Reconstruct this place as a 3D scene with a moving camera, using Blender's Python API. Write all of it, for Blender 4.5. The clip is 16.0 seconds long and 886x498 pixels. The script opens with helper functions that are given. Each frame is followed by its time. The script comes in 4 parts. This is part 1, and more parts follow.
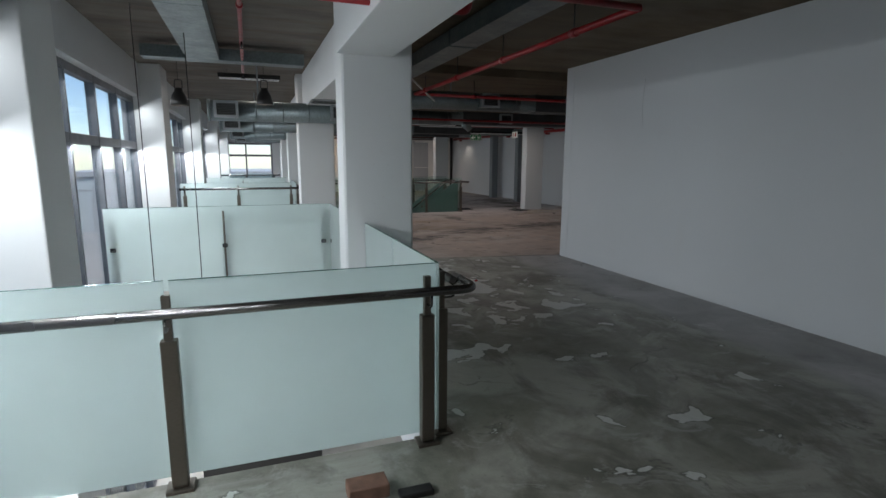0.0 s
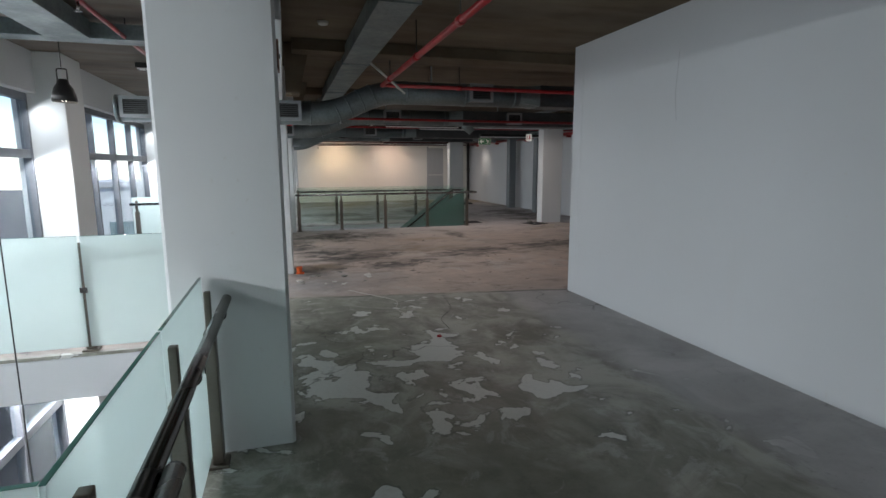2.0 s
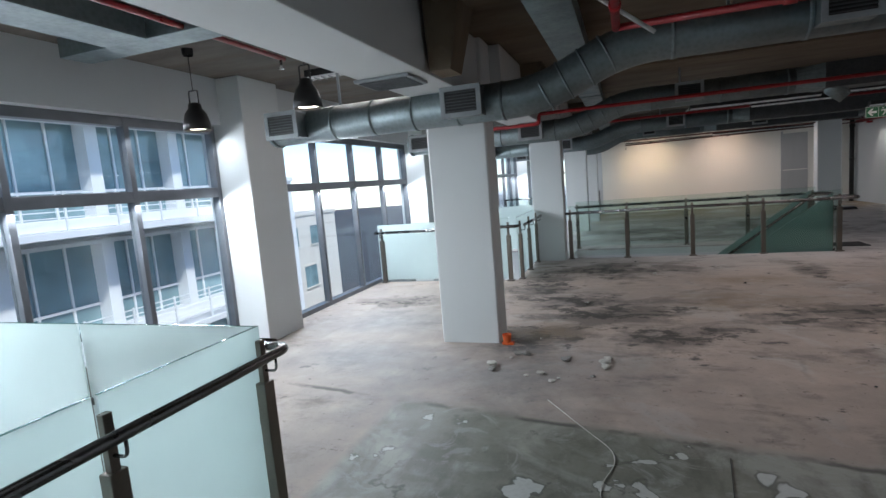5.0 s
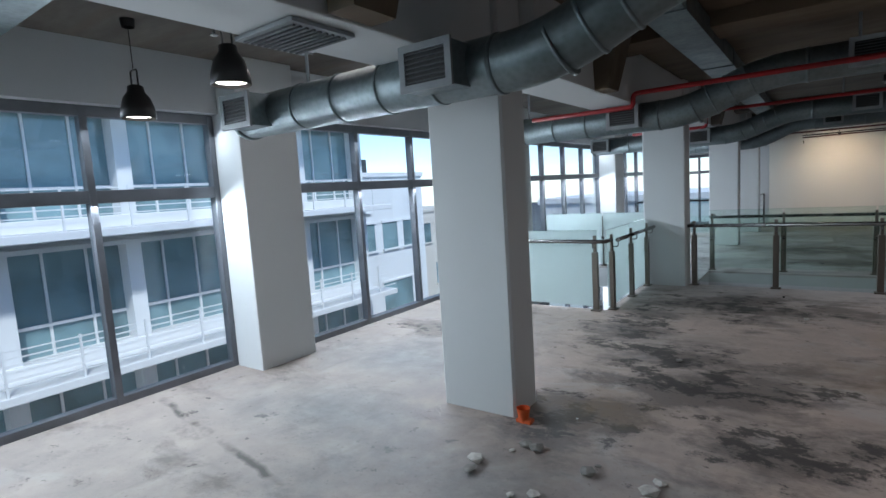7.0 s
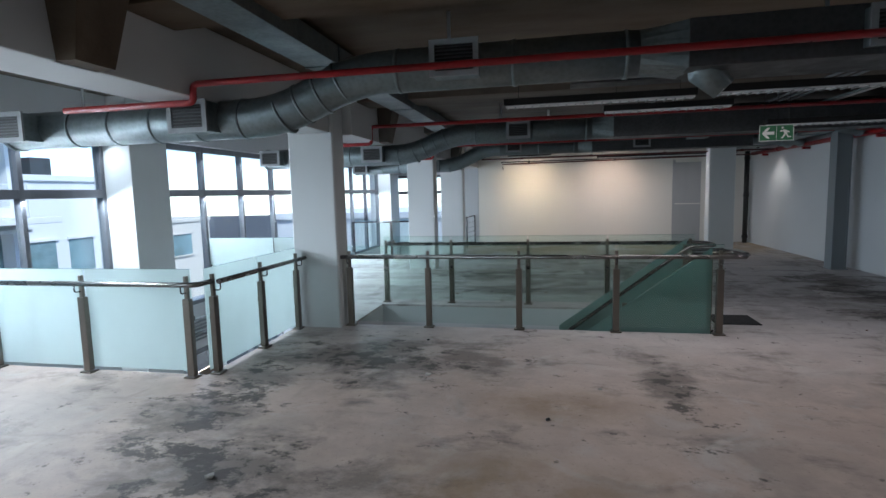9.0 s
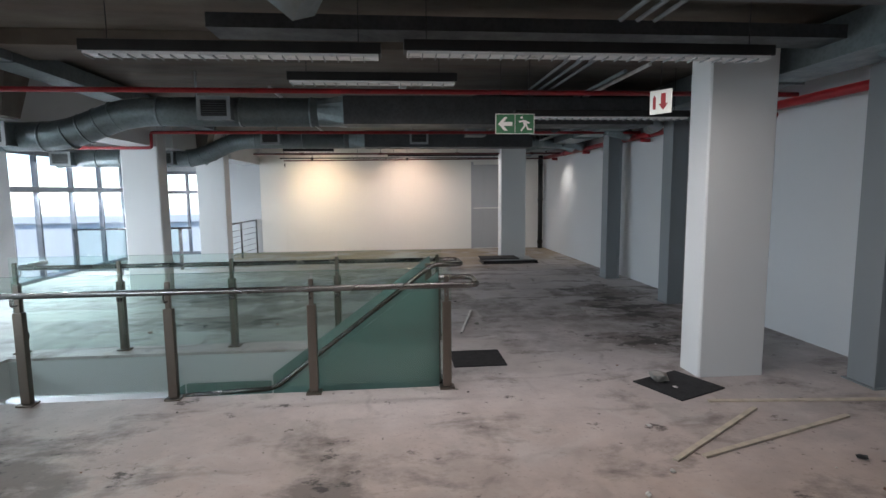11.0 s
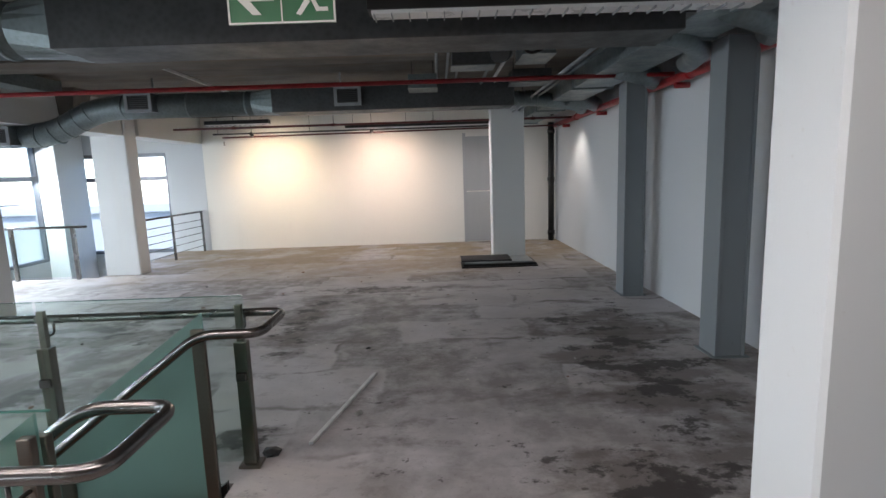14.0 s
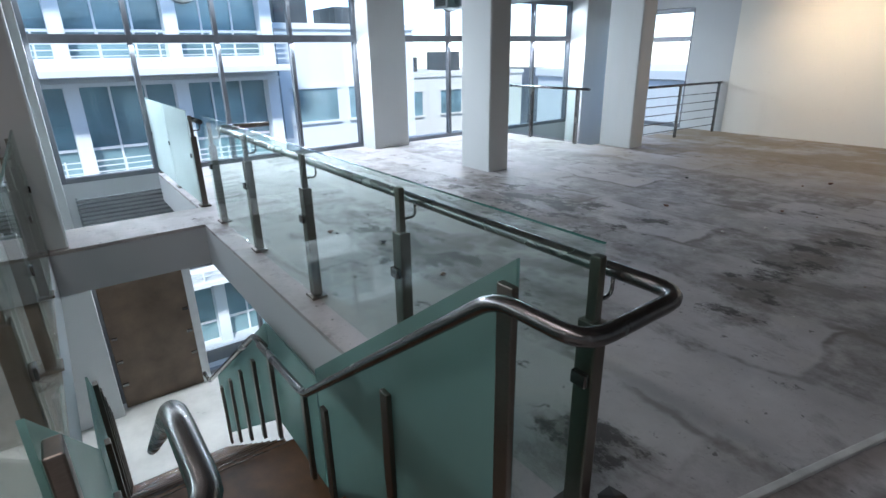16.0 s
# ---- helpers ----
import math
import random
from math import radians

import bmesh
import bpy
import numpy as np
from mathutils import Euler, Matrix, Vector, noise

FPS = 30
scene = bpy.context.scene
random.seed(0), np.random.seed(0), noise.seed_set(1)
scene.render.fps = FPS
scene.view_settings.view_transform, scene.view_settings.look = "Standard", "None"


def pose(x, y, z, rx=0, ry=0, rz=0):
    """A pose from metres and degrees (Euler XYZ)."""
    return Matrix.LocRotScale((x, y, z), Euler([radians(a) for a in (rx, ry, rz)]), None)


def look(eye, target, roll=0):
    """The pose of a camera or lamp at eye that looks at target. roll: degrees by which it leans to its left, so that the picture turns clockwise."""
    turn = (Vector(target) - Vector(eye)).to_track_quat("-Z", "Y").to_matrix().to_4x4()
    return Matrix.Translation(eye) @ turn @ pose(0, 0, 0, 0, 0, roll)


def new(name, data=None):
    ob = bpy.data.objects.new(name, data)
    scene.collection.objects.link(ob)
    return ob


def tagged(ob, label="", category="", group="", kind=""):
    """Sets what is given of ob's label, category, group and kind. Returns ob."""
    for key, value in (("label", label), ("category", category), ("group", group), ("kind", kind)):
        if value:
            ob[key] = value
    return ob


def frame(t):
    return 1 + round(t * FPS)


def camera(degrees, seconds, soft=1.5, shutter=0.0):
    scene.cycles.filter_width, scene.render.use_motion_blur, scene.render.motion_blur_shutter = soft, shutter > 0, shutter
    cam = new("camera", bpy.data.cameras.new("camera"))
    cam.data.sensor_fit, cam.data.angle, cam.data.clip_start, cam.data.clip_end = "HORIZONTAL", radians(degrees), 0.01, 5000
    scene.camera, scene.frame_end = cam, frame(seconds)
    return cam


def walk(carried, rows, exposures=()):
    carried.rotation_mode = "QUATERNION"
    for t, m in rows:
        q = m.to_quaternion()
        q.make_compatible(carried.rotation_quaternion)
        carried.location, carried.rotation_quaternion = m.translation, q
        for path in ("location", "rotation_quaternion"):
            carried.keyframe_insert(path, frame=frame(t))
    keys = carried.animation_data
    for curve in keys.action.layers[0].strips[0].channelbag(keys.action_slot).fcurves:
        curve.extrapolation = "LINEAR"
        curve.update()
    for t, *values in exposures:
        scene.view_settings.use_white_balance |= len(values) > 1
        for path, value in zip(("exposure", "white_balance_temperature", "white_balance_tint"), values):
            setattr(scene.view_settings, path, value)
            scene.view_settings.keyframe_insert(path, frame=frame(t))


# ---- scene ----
cam = camera(80.4, 16.0)
METRES, EYE, TILT, LEAN, TURN = 18.0, 1.638, 0.0, 0.0, -20.2
ROWS = [
    (0.0, 0.0, 0.0, 0.0, 0.05, -9.7, -0.31),
    (0.5, 0.016, 0.0242, 0.0007, -2.14, -9.92, -0.56),
    (1.0, 0.0274, 0.0525, 0.0015, -2.1, -9.96, -0.51),
    (1.5, 0.0388, 0.0817, 0.0019, 0.69, -9.12, -0.13),
    (2.0, 0.0443, 0.113, 0.0013, 3.54, -9.03, 0.22),
    (2.5, 0.0502, 0.1459, 0.0016, 4.61, -8.88, 0.42),
    (3.0, 0.0562, 0.1769, 0.0022, 7.22, -8.53, 0.73),
    (3.5, 0.0578, 0.209, 0.0032, 9.0, -8.7, 1.09),
    (4.0, 0.0615, 0.2415, 0.0038, 15.3, -8.45, 1.83),
    (4.5, 0.0593, 0.2731, 0.0044, 27.98, -7.9, 3.66),
    (7.0, 0.0443, 0.4142, 0.0038, 55.66, -6.38, 3.59),
    (7.5, 0.0428, 0.4489, 0.0045, 50.05, -6.02, 3.22),
    (8.0, 0.0458, 0.4837, 0.0048, 44.4, -6.26, 2.74),
    (8.5, 0.0478, 0.52, 0.0053, 36.55, -6.45, 2.07),
    (9.0, 0.0555, 0.5537, 0.0052, 31.72, -6.09, 1.42),
    (9.5, 0.0622, 0.5866, 0.0049, 27.81, -6.19, 0.94),
    (10.0, 0.0715, 0.6211, 0.0053, 22.12, -6.18, 0.44),
    (12.5, 0.1221, 0.7889, 0.0033, 12.74, -6.63, 0.86),
    (13.0, 0.1257, 0.8199, 0.0036, 12.82, -6.94, 0.92),
    (13.5, 0.1241, 0.8501, 0.0041, 14.22, -7.34, 1.18),
    (14.0, 0.1222, 0.8785, 0.005, 19.62, -8.52, 1.88),
    (14.5, 0.1137, 0.9059, 0.0025, 25.9, -9.71, 2.81),
    (15.0, 0.1032, 0.9299, 0.0002, 39.13, -12.14, 2.76),
    (15.5, 0.0916, 0.9483, -0.0005, 56.82, -15.67, 1.39),
    (16.0, 0.0756, 0.9619, -0.0028, 73.34, -20.54, 0.95),
]
walk(cam, [(t, pose(0, 0, EYE, TILT, LEAN, TURN) @ pose(METRES * x, METRES * y, METRES * z, 90 + pitch, roll, yaw)) for t, x, y, z, yaw, pitch, roll in ROWS], [(0, 0.35, 6650, 13), (1, 0.75, 6750, 14), (2.5, 1.02, 6650, 13), (3, 1.2, 6700, 13), (3.5, 1.22, 6700, 13), (4, 1.32, 6600, 12), (4.5, 1.12, 6450, 12), (7, 0.6, 6000, 10), (8.5, 1.0, 5950, 10), (9.5, 1.05, 5950, 9), (10, 1.25, 6100, 11), (12.5, 1.64, 6400, 12), (13, 1.72, 6420, 12), (14.5, 1.88, 6450, 13), (15.3, 1.75, 6300, 12), (16, 1.35, 6050, 10)])

# ---- world and light ----
SUN_EL, SUN_AZ = 46.0, 118.0
world = bpy.data.worlds.new("sky_world")
scene.world = world
world.use_nodes = True
wn = world.node_tree.nodes
sky = wn.new("ShaderNodeTexSky")
sky.sky_type, sky.sun_disc = "NISHITA", False
sky.sun_elevation, sky.sun_rotation = radians(SUN_EL), radians(SUN_AZ)
sky.air_density, sky.dust_density, sky.ozone_density = 0.7, 0.1, 2.0
wn["Background"].inputs["Strength"].default_value = 0.15
world.node_tree.links.new(sky.outputs[0], wn["Background"].inputs["Color"])
sun = new("sun", bpy.data.lights.new("sun", "SUN"))
sun.data.energy, sun.data.angle, sun.data.color = 2.5, radians(4), (1.0, 0.97, 0.93)
sun_from = Vector((math.sin(radians(SUN_AZ)) * math.cos(radians(SUN_EL)), math.cos(radians(SUN_AZ)) * math.cos(radians(SUN_EL)), math.sin(radians(SUN_EL))))
sun.matrix_world = look(sun_from * 40, (0, 0, 0))

# daylight of the street, under the head and under the transom of each window
for bay_y, bay_w in ((2.15, 4.5), (7.5, 4.4), (12.8, 4.4), (18.1, 4.4), (23.4, 4.4)):
    wx = -1.65 + 0.028 * (bay_y - 10)
    for dx, lz, watts in ((0.13, 2.44, 23.0), (0.075, 1.765, 60.0)):
        day = new("window_daylight", bpy.data.lights.new("window_daylight", "AREA"))
        day.data.shape, day.data.size, day.data.size_y = "RECTANGLE", bay_w, 0.03
        day.data.energy, day.data.color = watts, (0.86, 0.945, 1.0)
        day.matrix_world = look((wx + dx, bay_y, lz), (wx + dx + 0.62, bay_y, lz - 1))
# the same in the windows of the storey below
for bay_y, lz, size_y, watts, fall in ((2.15, -0.9, 0.05, 130.0, 3.6), (7.5, -0.9, 0.05, 130.0, 3.6), (18.1, -0.9, 0.05, 55.0, 3.6)):
    day = new("window_daylight", bpy.data.lights.new("window_daylight", "AREA"))
    day.data.shape, day.data.size, day.data.size_y = "RECTANGLE", 4.4, size_y
    day.data.energy, day.data.color = watts, (0.88, 0.95, 1.0)
    wx = -1.65 + 0.028 * (bay_y - 10) + 0.1
    day.matrix_world = look((wx, bay_y, lz), (wx + 1, bay_y, lz - fall))


# ---- materials ----
class Mat:
    """Short hand for node materials."""

    def __init__(self, name):
        self.m = bpy.data.materials.new(name)
        self.m.use_nodes = True
        self.t = self.m.node_tree
        self.b = self.t.nodes["Principled BSDF"]
        self.out = self.t.nodes["Material Output"]
        self.co = self.n("ShaderNodeTexCoord").outputs["Object"]

    def n(self, kind, **values):
        node = self.t.nodes.new(kind)
        for k, v in values.items():
            node.inputs[k.replace("_", " ")].default_value = v
        return node

    def link(self, a, b):
        self.t.links.new(a, b)

    def scaled(self, sx, sy, sz):
        mp = self.n("ShaderNodeMapping")
        mp.inputs["Scale"].default_value = (sx, sy, sz)
        self.link(self.co, mp.inputs["Vector"])
        return mp.outputs[0]

    def noise(self, scale, detail=4.0, rough=0.6, co=None, warp=0.0):
        nd = self.n("ShaderNodeTexNoise", Scale=scale, Detail=detail, Roughness=rough, Distortion=warp)
        self.link(co or self.co, nd.inputs["Vector"])
        return nd.outputs[0]

    def ramp(self, fac, lo, hi, a=0.0, b=1.0):
        mr = self.n("ShaderNodeMapRange")
        for i, v in ((1, lo), (2, hi), (3, a), (4, b)):
            mr.inputs[i].default_value = v
        self.link(fac, mr.inputs[0])
        return mr.outputs[0]

    def math(self, op, a, b):
        md = self.n("ShaderNodeMath")
        md.operation = op
        for i, v in ((0, a), (1, b)):
            if isinstance(v, (int, float)):
                md.inputs[i].default_value = v
            else:
                self.link(v, md.inputs[i])
        return md.outputs[0]

    def mix(self, fac, a, b):
        mx = self.n("ShaderNodeMix")
        mx.data_type = "RGBA"
        for i, v in ((0, fac), (6, a), (7, b)):
            if isinstance(v, tuple):
                mx.inputs[i].default_value = (*v, 1)
            elif isinstance(v, (int, float)):
                mx.inputs[i].default_value = v
            else:
                self.link(v, mx.inputs[i])
        return mx.outputs[2]

    def gloss_by_angle(self, low, high):
        lw = self.n("ShaderNodeLayerWeight", Blend=0.5)
        return self.ramp(self.math("POWER", lw.outputs["Facing"], 5.0), 0, 1, low, high)

    def axis(self, name):
        sp = self.n("ShaderNodeSeparateXYZ")
        self.link(self.co, sp.inputs[0])
        return sp.outputs[name]

    def bump(self, height, strength=0.3, distance=0.01):
        bp = self.n("ShaderNodeBump", Strength=strength, Distance=distance)
        self.link(height, bp.inputs["Height"])
        self.link(bp.outputs[0], self.b.inputs["Normal"])

    def done(self, colour=None, rough=None, metal=0.0, spec=None):
        for key, v in (("Base Color", colour), ("Roughness", rough), ("Metallic", metal), ("Specular IOR Level", spec)):
            if v is None:
                continue
            if isinstance(v, tuple):
                self.b.inputs[key].default_value = (*v, 1)
            elif isinstance(v, (int, float)):
                self.b.inputs[key].default_value = v
            else:
                self.link(v, self.b.inputs[key])
        return self.m


def plain(name, colour, rough=0.5, metal=0.0, vary=0.25, scale=6.0, bump=0.1, spec=None):
    m = Mat(name)
    n = m.mix(m.ramp(m.noise(scale, 6), 0.3, 0.7), tuple(c * (1 - vary) for c in colour), tuple(min(1, c * (1 + vary * 0.5)) for c in colour))
    if bump:
        m.bump(m.noise(scale * 12, 4), bump, 0.004)
    return m.done(n, m.ramp(m.noise(scale * 2, 4), 0.3, 0.7, max(0.02, rough - 0.08), min(1, rough + 0.1)), metal, spec)


def painted_wall(name, colour, dirt=(0.5, 0.47, 0.43)):
    m = Mat(name)
    big, streak = m.noise(0.6, 6), m.noise(1.6, 6, co=m.scaled(1, 1, 0.18))
    c = m.mix(m.ramp(big, 0.35, 0.75, 0, 0.22), colour, tuple(c * 0.86 for c in colour))
    c = m.mix(m.ramp(streak, 0.58, 0.78, 0, 0.18), c, dirt)
    c = m.mix(m.ramp(m.noise(22, 3), 0.68, 0.74, 0, 0.25), c, dirt)
    m.bump(m.math("ADD", m.noise(90, 3), m.math("MULTIPLY", m.noise(3.0, 3), 2.0)), 0.12, 0.004)
    return m.done(c, 0.62, 0, 0.35)


def floor_material():
    m = Mat("worn_concrete_floor")
    y, x = m.axis("Y"), m.axis("X")
    fine, mid, big = m.noise(26, 8, 0.7), m.noise(3.2, 8, 0.65), m.noise(0.75, 6, 0.6, warp=0.6)
    ragged = m.math("MULTIPLY", m.math("SUBTRACT", m.noise(1.7, 8, 0.7), 0.5), 1.5)
    ragged = m.math("ADD", ragged, m.math("MULTIPLY", m.math("SUBTRACT", m.noise(7.0, 5, 0.7), 0.5), 0.7))

    def stain(spots, soft=0.5):
        """A ragged mask over ellipses of (x, y, rx, ry) on the floor."""
        whole = None
        for cx, cy, rx, ry in spots:
            mp = m.n("ShaderNodeMapping")
            mp.inputs["Location"].default_value = (-cx / rx, -cy / ry, 0)
            mp.inputs["Scale"].default_value = (1 / rx, 1 / ry, 0)
            m.link(m.co, mp.inputs["Vector"])
            ln = m.n("ShaderNodeVectorMath")
            ln.operation = "LENGTH"
            m.link(mp.outputs[0], ln.inputs[0])
            one = m.ramp(m.math("ADD", ln.outputs["Value"], ragged), 1.0 + soft * 0.5, 1.0 - soft, 0, 1)
            whole = one if whole is None else m.math("MAXIMUM", whole, one)
        return whole

    # the screed ends on a nearly straight joint that runs slightly askew
    edge = m.math("ADD", m.math("ADD", y, m.math("MULTIPLY", x, 0.165)), m.math("MULTIPLY", m.math("SUBTRACT", m.noise(2.2, 5), 0.5), 0.16))
    back = m.math("MAXIMUM", m.ramp(edge, 8.60, 8.74), m.math("MULTIPLY", m.ramp(x, 1.06, 0.98), m.ramp(y, 6.9, 7.0)))
    far = m.ramp(m.math("ADD", y, m.math("MULTIPLY", ragged, 1.2)), 13.3, 16.3)
    # smooth greenish screed, smeared with paler skim
    grey = m.mix(m.ramp(mid, 0.3, 0.7), (0.15, 0.15, 0.122), (0.27, 0.268, 0.225))
    smear = m.noise(0.9, 7, 0.62, warp=1.4)
    grey = m.mix(m.ramp(smear, 0.46, 0.60, 0, 0.8), grey, (0.40, 0.395, 0.352))
    grey = m.mix(m.ramp(m.noise(1.5, 7, 0.66, co=m.scaled(1.3, 0.7, 1), warp=0.5), 0.50, 0.62, 0, 0.7), grey, (0.10, 0.095, 0.075))
    grey = m.mix(m.ramp(m.noise(2.8, 8, 0.7, warp=1.0), 0.56, 0.62, 0, 0.55), grey, (0.38, 0.38, 0.355))
    # pale flaked patches where the screed has come off
    patch = m.noise(2.7, 4.0, 0.5, warp=0.5)
    bare = stain(((1.75, 5.75, 0.75, 0.85), (2.65, 5.8, 0.75, 0.95), (3.2, 5.2, 0.4, 0.45), (1.6, 4.0, 0.6, 0.3), (2.6, 7.3, 0.5, 0.3)), 1.0)
    worn = m.math("ADD", patch, m.math("SUBTRACT", m.math("MULTIPLY", bare, 0.20), 0.062))
    flake = m.ramp(worn, 0.592, 0.600)
    rim = m.math("MULTIPLY", m.ramp(worn, 0.572, 0.590), m.ramp(worn, 0.606, 0.594))
    grey = m.mix(m.math("MULTIPLY", flake, m.ramp(fine, 0.25, 0.6, 0.7, 1)), grey, (0.60, 0.61, 0.59))
    grey = m.mix(m.math("MULTIPLY", rim, 0.6), grey, (0.06, 0.06, 0.05))
    # steel-trowelled strip along the partition
    strip = m.ramp(m.math("ADD", x, m.math("MULTIPLY", m.math("SUBTRACT", m.noise(1.2, 4), 0.5), 0.3)), 4.0, 4.22)
    trowel = m.mix(m.ramp(m.noise(1.1, 6, 0.6, warp=0.8), 0.35, 0.65), (0.27, 0.265, 0.265), (0.45, 0.445, 0.45))
    grey = m.mix(m.math("MULTIPLY", strip, 0.85), grey, trowel)
    crack = m.n("ShaderNodeTexVoronoi", Scale=0.42)
    crack.feature = "DISTANCE_TO_EDGE"
    wob = m.n("ShaderNodeTexNoise", Scale=1.7, Detail=6.0)
    m.link(m.co, wob.inputs["Vector"])
    wsum = m.n("ShaderNodeVectorMath")
    m.link(m.co, wsum.inputs[0])
    m.link(wob.outputs[1], wsum.inputs[1])
    m.link(wsum.outputs[0], crack.inputs["Vector"])
    hair = m.math("MULTIPLY", m.ramp(crack.outputs["Distance"], 0.0, 0.006, 1, 0), m.ramp(m.noise(0.6, 3), 0.47, 0.55))
    grey = m.mix(m.math("MULTIPLY", hair, 0.75), grey, (0.04, 0.038, 0.033))
    # raw slab: pinkish near the joint, pale lavender grey further on
    raw = m.mix(m.ramp(mid, 0.3, 0.7), (0.42, 0.325, 0.275), (0.57, 0.46, 0.395))
    pale = m.mix(m.ramp(mid, 0.3, 0.7), (0.42, 0.395, 0.40), (0.56, 0.53, 0.535))
    raw = m.mix(far, raw, pale)
    raw = m.mix(m.ramp(big, 0.44, 0.68, 0, 0.45), raw, (0.30, 0.26, 0.235))
    raw = m.mix(m.ramp(m.noise(1.3, 7, 0.62, warp=0.9), 0.55, 0.66, 0, 0.6), raw, (0.53, 0.49, 0.46))
    # darker beside the windows: the colour offsets the strong transom lamps
    raw = m.mix(m.math("MULTIPLY", m.ramp(m.math("ADD", x, ragged), 1.5, 0.5), m.ramp(y, 13.6, 12.6, 0, 0.65)), raw, m.mix(m.ramp(mid, 0.3, 0.7), (0.22, 0.195, 0.18), (0.34, 0.30, 0.275)))
    # ghosts of the old covering: oblong tones with darker glue lines
    rect = m.n("ShaderNodeTexBrick", Scale=0.5)
    rect.offset, rect.squash = 0.37, 1.0
    for key, v in (("Color1", (0.0, 0.0, 0.0, 1)), ("Color2", (1.0, 1.0, 1.0, 1)), ("Mortar", (0.5, 0.5, 0.5, 1)), ("Mortar Size", 0.025), ("Mortar Smooth", 1.0), ("Brick Width", 0.72), ("Row Height", 0.36)):
        rect.inputs[key].default_value = v
    warp = m.n("ShaderNodeVectorMath")
    m.link(m.co, warp.inputs[0])
    wv = m.n("ShaderNodeTexNoise", Scale=2.2, Detail=5.0)
    m.link(m.co, wv.inputs["Vector"])
    sc = m.n("ShaderNodeVectorMath")
    sc.operation = "SCALE"
    sc.inputs["Scale"].default_value = 0.32
    m.link(wv.outputs[1], sc.inputs[0])
    m.link(sc.outputs[0], warp.inputs[1])
    m.link(warp.outputs[0], rect.inputs["Vector"])
    glued = m.ramp(y, 15.5, 19.0, 0.25, 1.0)
    tone = m.math("MULTIPLY", m.ramp(rect.outputs["Color"], 0.40, 0.75, 0, 0.85), m.math("MULTIPLY", glued, m.ramp(m.noise(2.6, 8, 0.7), 0.38, 0.58)))
    raw = m.mix(tone, raw, (0.165, 0.15, 0.14))
    lines = m.math("MULTIPLY", m.ramp(rect.outputs["Fac"], 0.05, 0.9, 0, 0.8), m.math("MULTIPLY", glued, m.ramp(m.noise(1.3, 5), 0.46, 0.58)))
    raw = m.mix(lines, raw, (0.14, 0.12, 0.105))
    # soot and tar, thick in some places and thin elsewhere
    dirty = stain(((2.6, 11.3, 1.0, 0.8), (3.3, 10.35, 0.8, 0.6), (1.9, 10.2, 0.7, 0.55), (1.6, 12.9, 0.5, 1.6), (2.5, 14.2, 1.3, 0.8), (-0.4, 11.9, 0.8, 0.35), (2.1, 11.9, 0.9, 0.5), (5.4, 13.6, 0.25, 0.9), (5.0, 11.2, 1.0, 0.5), (7.3, 11.6, 1.6, 0.6), (9.2, 18.6, 0.7, 1.9), (8.8, 16.8, 0.8, 0.5), (6.6, 21.7, 1.4, 0.28), (5.9, 20.2, 0.22, 1.5), (3.2, 20.0, 1.6, 0.7), (3.6, 18.2, 1.2, 0.4), (6.15, 17.35, 0.3, 0.25)), 0.7)
    soot = m.math("ADD", m.noise(1.5, 9, 0.7, co=m.scaled(0.8, 1.25, 1), warp=0.2), m.math("MULTIPLY", dirty, 0.17))
    raw = m.mix(m.ramp(soot, 0.54, 0.67, 0, 0.76), raw, (0.14, 0.117, 0.104))
    tar = m.math("ADD", m.noise(3.0, 10, 0.74, co=m.scaled(0.85, 1.15, 1)), m.math("MULTIPLY", dirty, 0.13))
    raw = m.mix(m.ramp(tar, 0.61, 0.66, 0, 0.85), raw, (0.042, 0.035, 0.032))
    raw = m.mix(m.ramp(m.noise(9.0, 4, 0.6), 0.665, 0.70, 0, 0.7), raw, (0.06, 0.05, 0.045))
    rust = stain(((1.95, 10.4, 0.45, 0.35), (4.4, 13.2, 0.6, 0.3), (4.2, 11.9, 0.8, 0.4), (7.0, 23.4, 2.2, 0.7), (4.0, 24.2, 1.6, 0.6)), 0.9)
    raw = m.mix(m.math("MULTIPLY", rust, m.ramp(m.noise(2.4, 7, 0.68), 0.36, 0.58, 0.1, 0.75)), raw, (0.27, 0.18, 0.095))
    # greyer, darker ellipses near the second column and towards the windows
    grey_tone = stain(((1.7, 9.1, 1.25, 0.95), (0.2, 9.4, 1.1, 0.5), (-0.2, 10.8, 1.0, 0.5)), 0.9)
    raw = m.mix(m.math("MULTIPLY", grey_tone, 0.72), raw, m.mix(m.ramp(mid, 0.35, 0.65), (0.15, 0.152, 0.155), (0.30, 0.30, 0.305)))
    # yellowed glue by the end wall
    glue = m.math("MULTIPLY", m.ramp(y, 22.0, 25.0), m.ramp(m.noise(0.9, 6), 0.38, 0.54, 0, 0.85))
    raw = m.mix(glue, raw, (0.26, 0.195, 0.11))
    c = m.mix(back, grey, raw)
    joint = m.math("MULTIPLY", m.ramp(edge, 8.60, 8.63), m.ramp(edge, 8.69, 8.65))
    c = m.mix(m.math("MULTIPLY", joint, m.ramp(m.noise(1.6, 4), 0.45, 0.55, 0, 0.8)), c, (0.05, 0.047, 0.043))
    c = m.mix(m.ramp(fine, 0.58, 0.70, 0, 0.4), c, (0.08, 0.07, 0.065))
    h = m.math("ADD", m.math("MULTIPLY", fine, 0.5), m.math("ADD", m.math("MULTIPLY", flake, -0.5), mid))
    m.bump(h, 0.35, 0.012)
